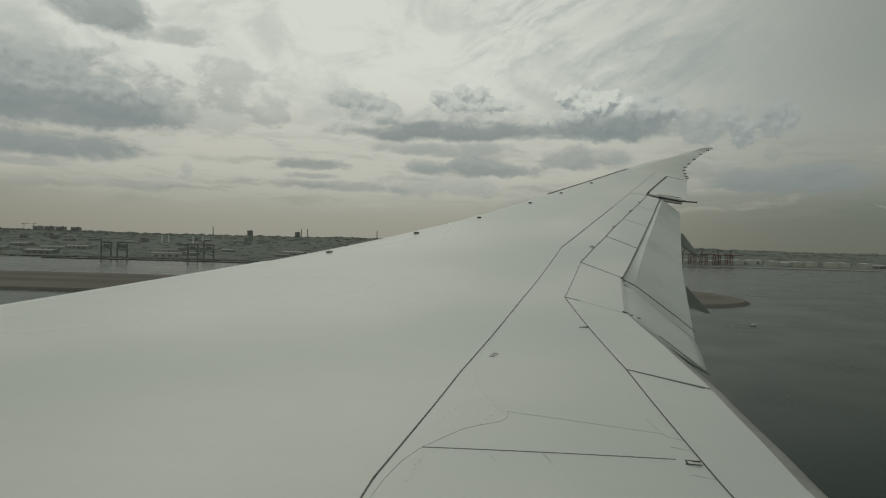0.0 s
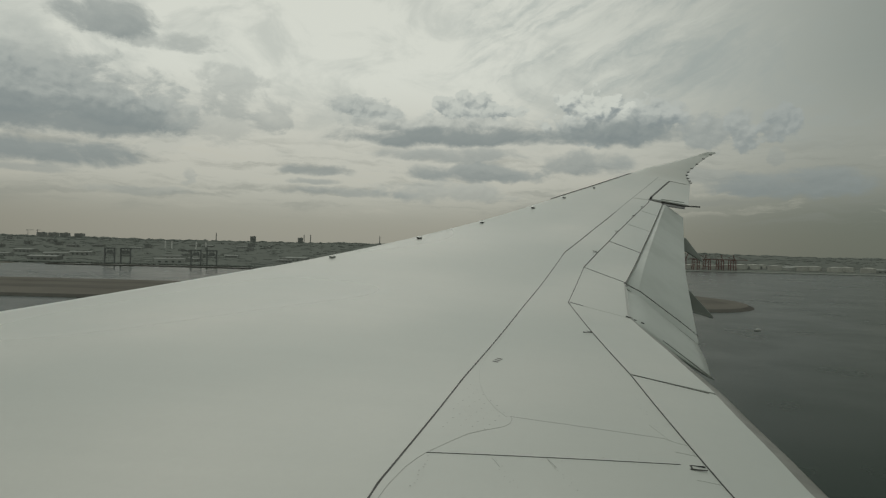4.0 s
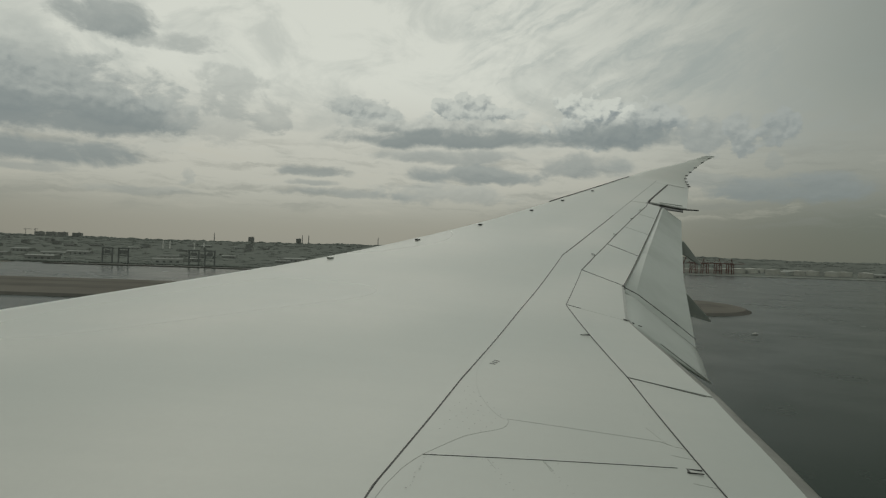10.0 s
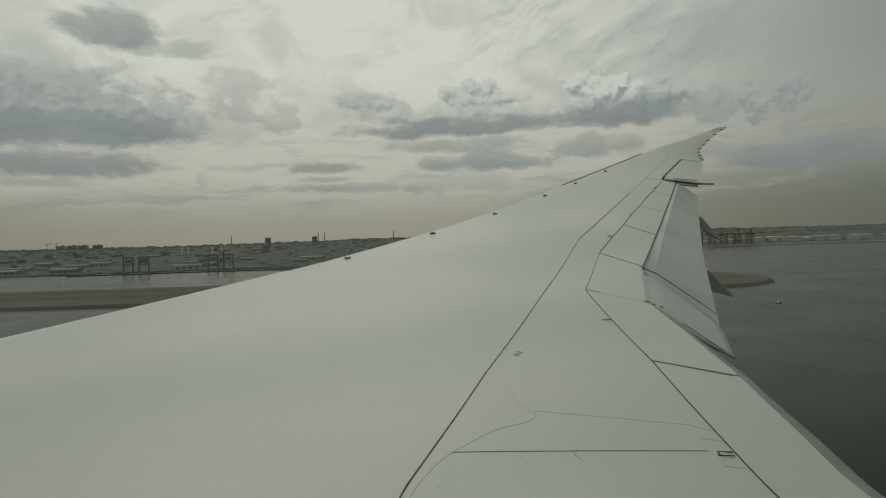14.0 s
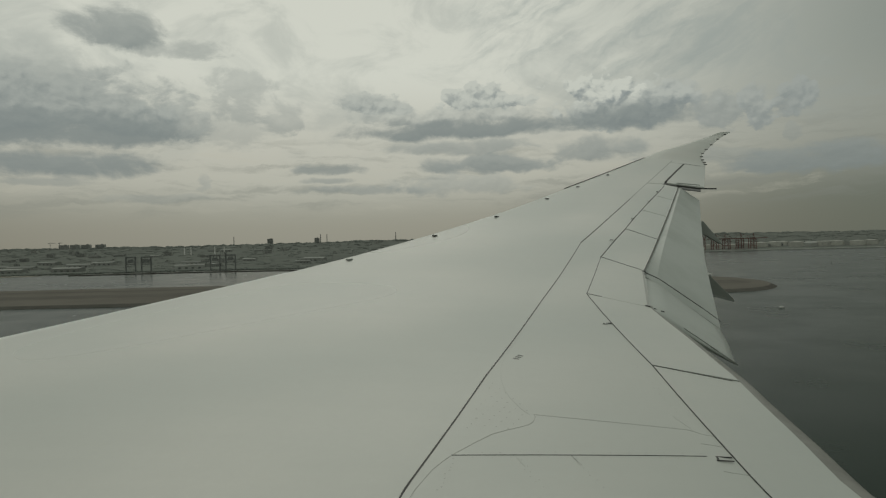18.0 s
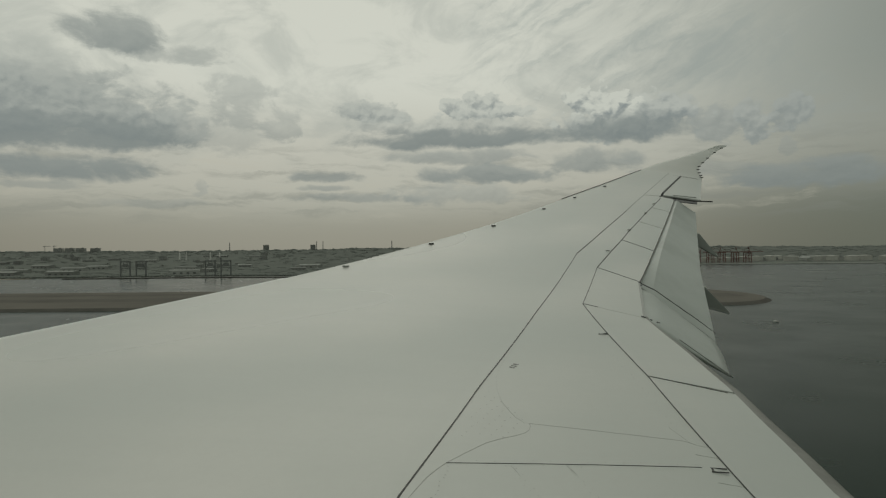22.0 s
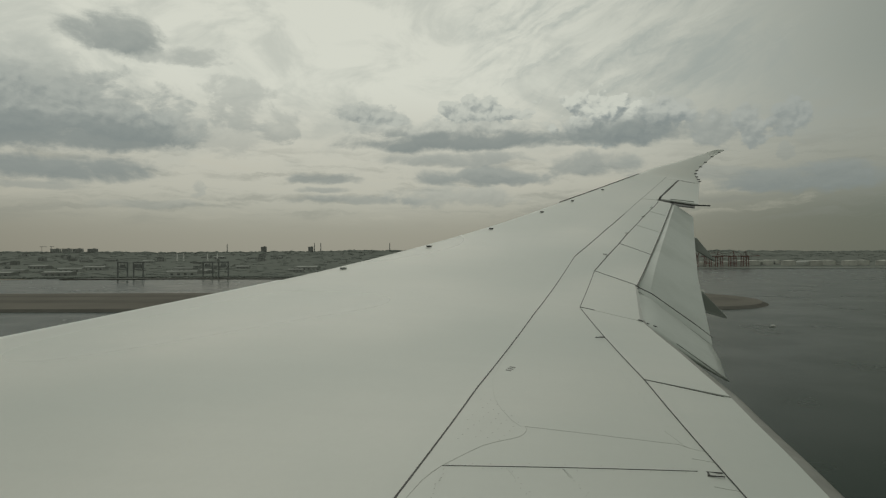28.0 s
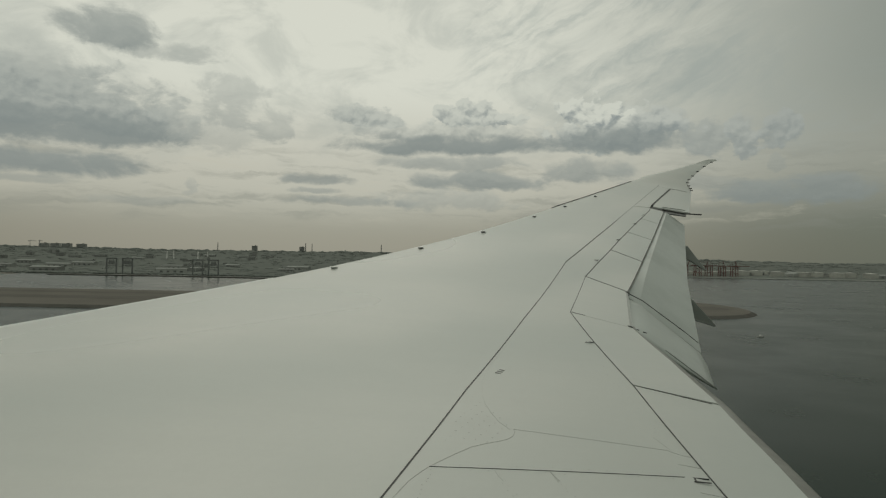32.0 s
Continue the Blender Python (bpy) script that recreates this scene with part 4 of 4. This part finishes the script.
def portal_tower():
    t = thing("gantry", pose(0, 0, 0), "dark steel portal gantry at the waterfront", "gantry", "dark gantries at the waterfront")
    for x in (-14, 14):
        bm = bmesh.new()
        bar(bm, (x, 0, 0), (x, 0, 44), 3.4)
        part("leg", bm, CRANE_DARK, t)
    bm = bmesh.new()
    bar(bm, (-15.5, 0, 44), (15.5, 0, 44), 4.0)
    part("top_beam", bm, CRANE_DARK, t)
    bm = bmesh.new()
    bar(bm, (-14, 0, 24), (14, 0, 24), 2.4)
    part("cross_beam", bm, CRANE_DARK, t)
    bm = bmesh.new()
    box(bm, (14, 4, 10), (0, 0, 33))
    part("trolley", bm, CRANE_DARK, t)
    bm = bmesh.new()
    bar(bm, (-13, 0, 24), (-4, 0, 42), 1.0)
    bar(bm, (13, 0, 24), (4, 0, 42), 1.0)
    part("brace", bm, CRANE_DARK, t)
    return t


def spread(proto, places):
    """Puts the first of a kind and its copies."""
    for i, (x, y, turn) in enumerate(places):
        m = pose(x, y, land_z(x, y) - 0.3, 0, 0, turn)
        if i == 0:
            proto.matrix_basis = m
        else:
            copy_thing(proto, m)


def scatter(n, lo, hi, spanx, gap):
    out = []
    while len(out) < n:
        y = random.uniform(lo, hi)
        x = random.uniform(*spanx) * y
        if y > shore(x) + 90 and all(abs(x - q[0]) + abs(y - q[1]) > gap for q in out):
            out.append((x, y, random.choice((0, 8, -12, 90, 20))))
    return out


spread(warehouse(90, 40, 11), scatter(16, 1980, 3000, (-0.78, 0.1), 110))
spread(warehouse(55, 28, 8), scatter(20, 2000, 3600, (-0.78, 0.0), 90))
spread(warehouse(130, 45, 12), scatter(9, 2830, 3020, (0.42, 0.8), 170))
spread(house(), scatter(80, 2300, 4300, (-0.8, 0.25), 40))
spread(block(60, 22, 9), [(-2560, 4300, 0), (-2490, 4310, 0), (-2405, 4290, 0), (-2330, 4330, 5)])
spread(block(34, 20, 12), [(-1190, 4350, 0), (-880, 4380, 10), (1500, 4400, 0)])
spread(block(40, 18, 5), scatter(22, 2600, 4000, (-0.8, 0.2), 90))
spread(tower_crane(46, 34), [(-2640, 4280, 20), (-2590, 4300, -30)])
# four steam plumes, given the shape of upright white stacks
spread(smokestack(44, 3.4, WHITE_PAINT, "white steam plume shaped as a slender stack against the dark shore"), [(-1325, 3250, 0), (-1300, 3270, 0), (-1175, 3260, 0), (-1120, 3240, 0)])
spread(smokestack(58, 3.2, CRANE_DARK, "tall thin dark chimney on the skyline"), [(-830, 4250, 0), (-790, 4260, 0), (-1420, 4300, 0), (-330, 4200, 0)])
spread(tank(30, 21), [(1330 + 72 * i, 2860 + 26 * (i % 3), 40 * i) for i in range(4)] + [(1660 + 76 * i, 2850 + 30 * (i % 2), 25 * i) for i in range(5)])
spread(tank(20, 17), [(1150, 2840, 0), (1200, 2845, 30), (1255, 2838, 60), (2085, 2850, 10), (2140, 2855, 50), (2200, 2848, 80), (1500, 2990, 20), (1560, 3000, 70)])
spread(quay_crane(False), [(1140, 2745, 0), (1190, 2748, 180), (1245, 2744, 0), (1300, 2748, 0)])
spread(quay_crane(True), [(1085, 2750, 0)])
spread(portal_tower(), [(-930, 1890, 0), (-884, 1890, 0), (-682, 1892, 0), (-636, 1892, 0)])


# ---- on the runway spit and on the water ----
def parked_jet():
    t = thing("parked_airliner", pose(425, 1080, SEA + 3.6, 0, 0, 180), "small white airliner with a dark tail on the runway", "airplane")
    bm = bmesh.new()
    bmesh.ops.create_cone(bm, cap_ends=True, segments=16, radius1=1.9, radius2=1.9, depth=28, matrix=Matrix.Translation((0, 0, 4)) @ pose(0, 0, 0, 0, 90, 0))
    bmesh.ops.create_cone(bm, cap_ends=True, segments=16, radius1=1.9, radius2=0.4, depth=7, matrix=Matrix.Translation((17.5, 0, 4.3)) @ pose(0, 0, 0, 0, 90, 0))
    bmesh.ops.create_uvsphere(bm, u_segments=16, v_segments=8, radius=1.9, matrix=Matrix.Translation((-14, 0, 4)) @ Matrix.Diagonal((1.8, 1, 1, 1)))
    part("fuselage", bm, WHITE_PAINT, t)
    for s in (-1, 1):
        bm = bmesh.new()
        v = [bm.verts.new(p) for p in ((-3, s * 1.5, 3), (3, s * 1.5, 3), (6.5, s * 17, 4.2), (4.8, s * 17, 4.2))]
        f = bm.faces.new(v)
        r = bmesh.ops.extrude_face_region(bm, geom=[f])["geom"]
        bmesh.ops.translate(bm, vec=(0, 0, 0.4), verts=[q for q in r if isinstance(q, bmesh.types.BMVert)])
        part("wing", bm, WHITE_PAINT, t)
        bm = bmesh.new()
        bmesh.ops.create_cone(bm, cap_ends=True, segments=12, radius1=1.1, radius2=0.9, depth=4, matrix=Matrix.Translation((-1, s * 5.5, 2)) @ pose(0, 0, 0, 0, 90, 0))
        part("engine", bm, CONCRETE, t)
    bm = bmesh.new()
    v = [bm.verts.new(p) for p in ((13, -0.2, 5.6), (19, -0.2, 5.6), (21, -0.2, 12.5), (18, -0.2, 12.5))]
    f = bm.faces.new(v)
    r = bmesh.ops.extrude_face_region(bm, geom=[f])["geom"]
    bmesh.ops.translate(bm, vec=(0, 0.4, 0), verts=[q for q in r if isinstance(q, bmesh.types.BMVert)])
    part("tail_fin", bm, CRANE_DARK, t, "dark tail fin")
    for x, y in ((-11, 0), (1, -2.6), (1, 2.6)):
        bm = bmesh.new()
        bmesh.ops.create_cone(bm, cap_ends=True, segments=10, radius1=0.6, radius2=0.6, depth=0.8, matrix=Matrix.Translation((x, y, 0.6)) @ pose(0, 0, 0, 90, 0, 0))
        bar(bm, (x, y, 0.6), (x, y, 2.6), 0.3)
        part("landing_gear", bm, CRANE_DARK, t)


parked_jet()


def motorboat(x, y, turn):
    t = thing("motorboat", pose(x, y, SEA, 0, 0, turn), "small white motorboat on the bay", "boat")
    rows = []
    for px, w, z0, z1 in ((-3.6, 1.2, -0.2, 0.9), (-1, 1.3, -0.3, 0.9), (1.5, 1.1, -0.3, 1.05), (3.4, 0.5, 0.0, 1.25), (4.2, 0.05, 0.6, 1.35)):
        rows.append([Vector((px, -w, z1)), Vector((px, -w * 0.6, z0)), Vector((px, w * 0.6, z0)), Vector((px, w, z1)), Vector((px, -w, z1))])
    verts, faces = open_sheet(rows)
    link("hull", verts, faces + [(0, 1, 2, 3)], WHITE_PAINT, t)
    bm = bmesh.new()
    box(bm, (2.4, 1.6, 1.1), (-0.2, 0, 1.35), bevel=0.15)
    part("cabin", bm, WHITE_PAINT, t)
    bm = bmesh.new()
    box(bm, (0.5, 0.5, 0.9), (-3.9, 0, 0.7), bevel=0.08)
    part("outboard_motor", bm, CRANE_DARK, t)


motorboat(330, 640, 200)


def buoy(x, y):
    t = thing("channel_buoy", pose(x, y, SEA - 0.2), "dark channel buoy with a topmark", "buoy", "buoys in the bay")
    bm = bmesh.new()
    bmesh.ops.create_cone(bm, cap_ends=True, segments=14, radius1=1.3, radius2=1.1, depth=1.2, matrix=Matrix.Translation((0, 0, 0.5)))
    part("float", bm, CRANE_DARK, t)
    bm = bmesh.new()
    for a in range(0, 360, 120):
        bar(bm, (math.cos(radians(a)) * 0.9, math.sin(radians(a)) * 0.9, 1.0), (0, 0, 4.2), 0.16)
    part("tower", bm, CRANE_DARK, t)
    bm = bmesh.new()
    bmesh.ops.create_uvsphere(bm, u_segments=10, v_segments=6, radius=0.5, matrix=Matrix.Translation((0, 0, 4.5)))
    part("topmark", bm, CRANE_RED, t)


buoy(880, 1480)
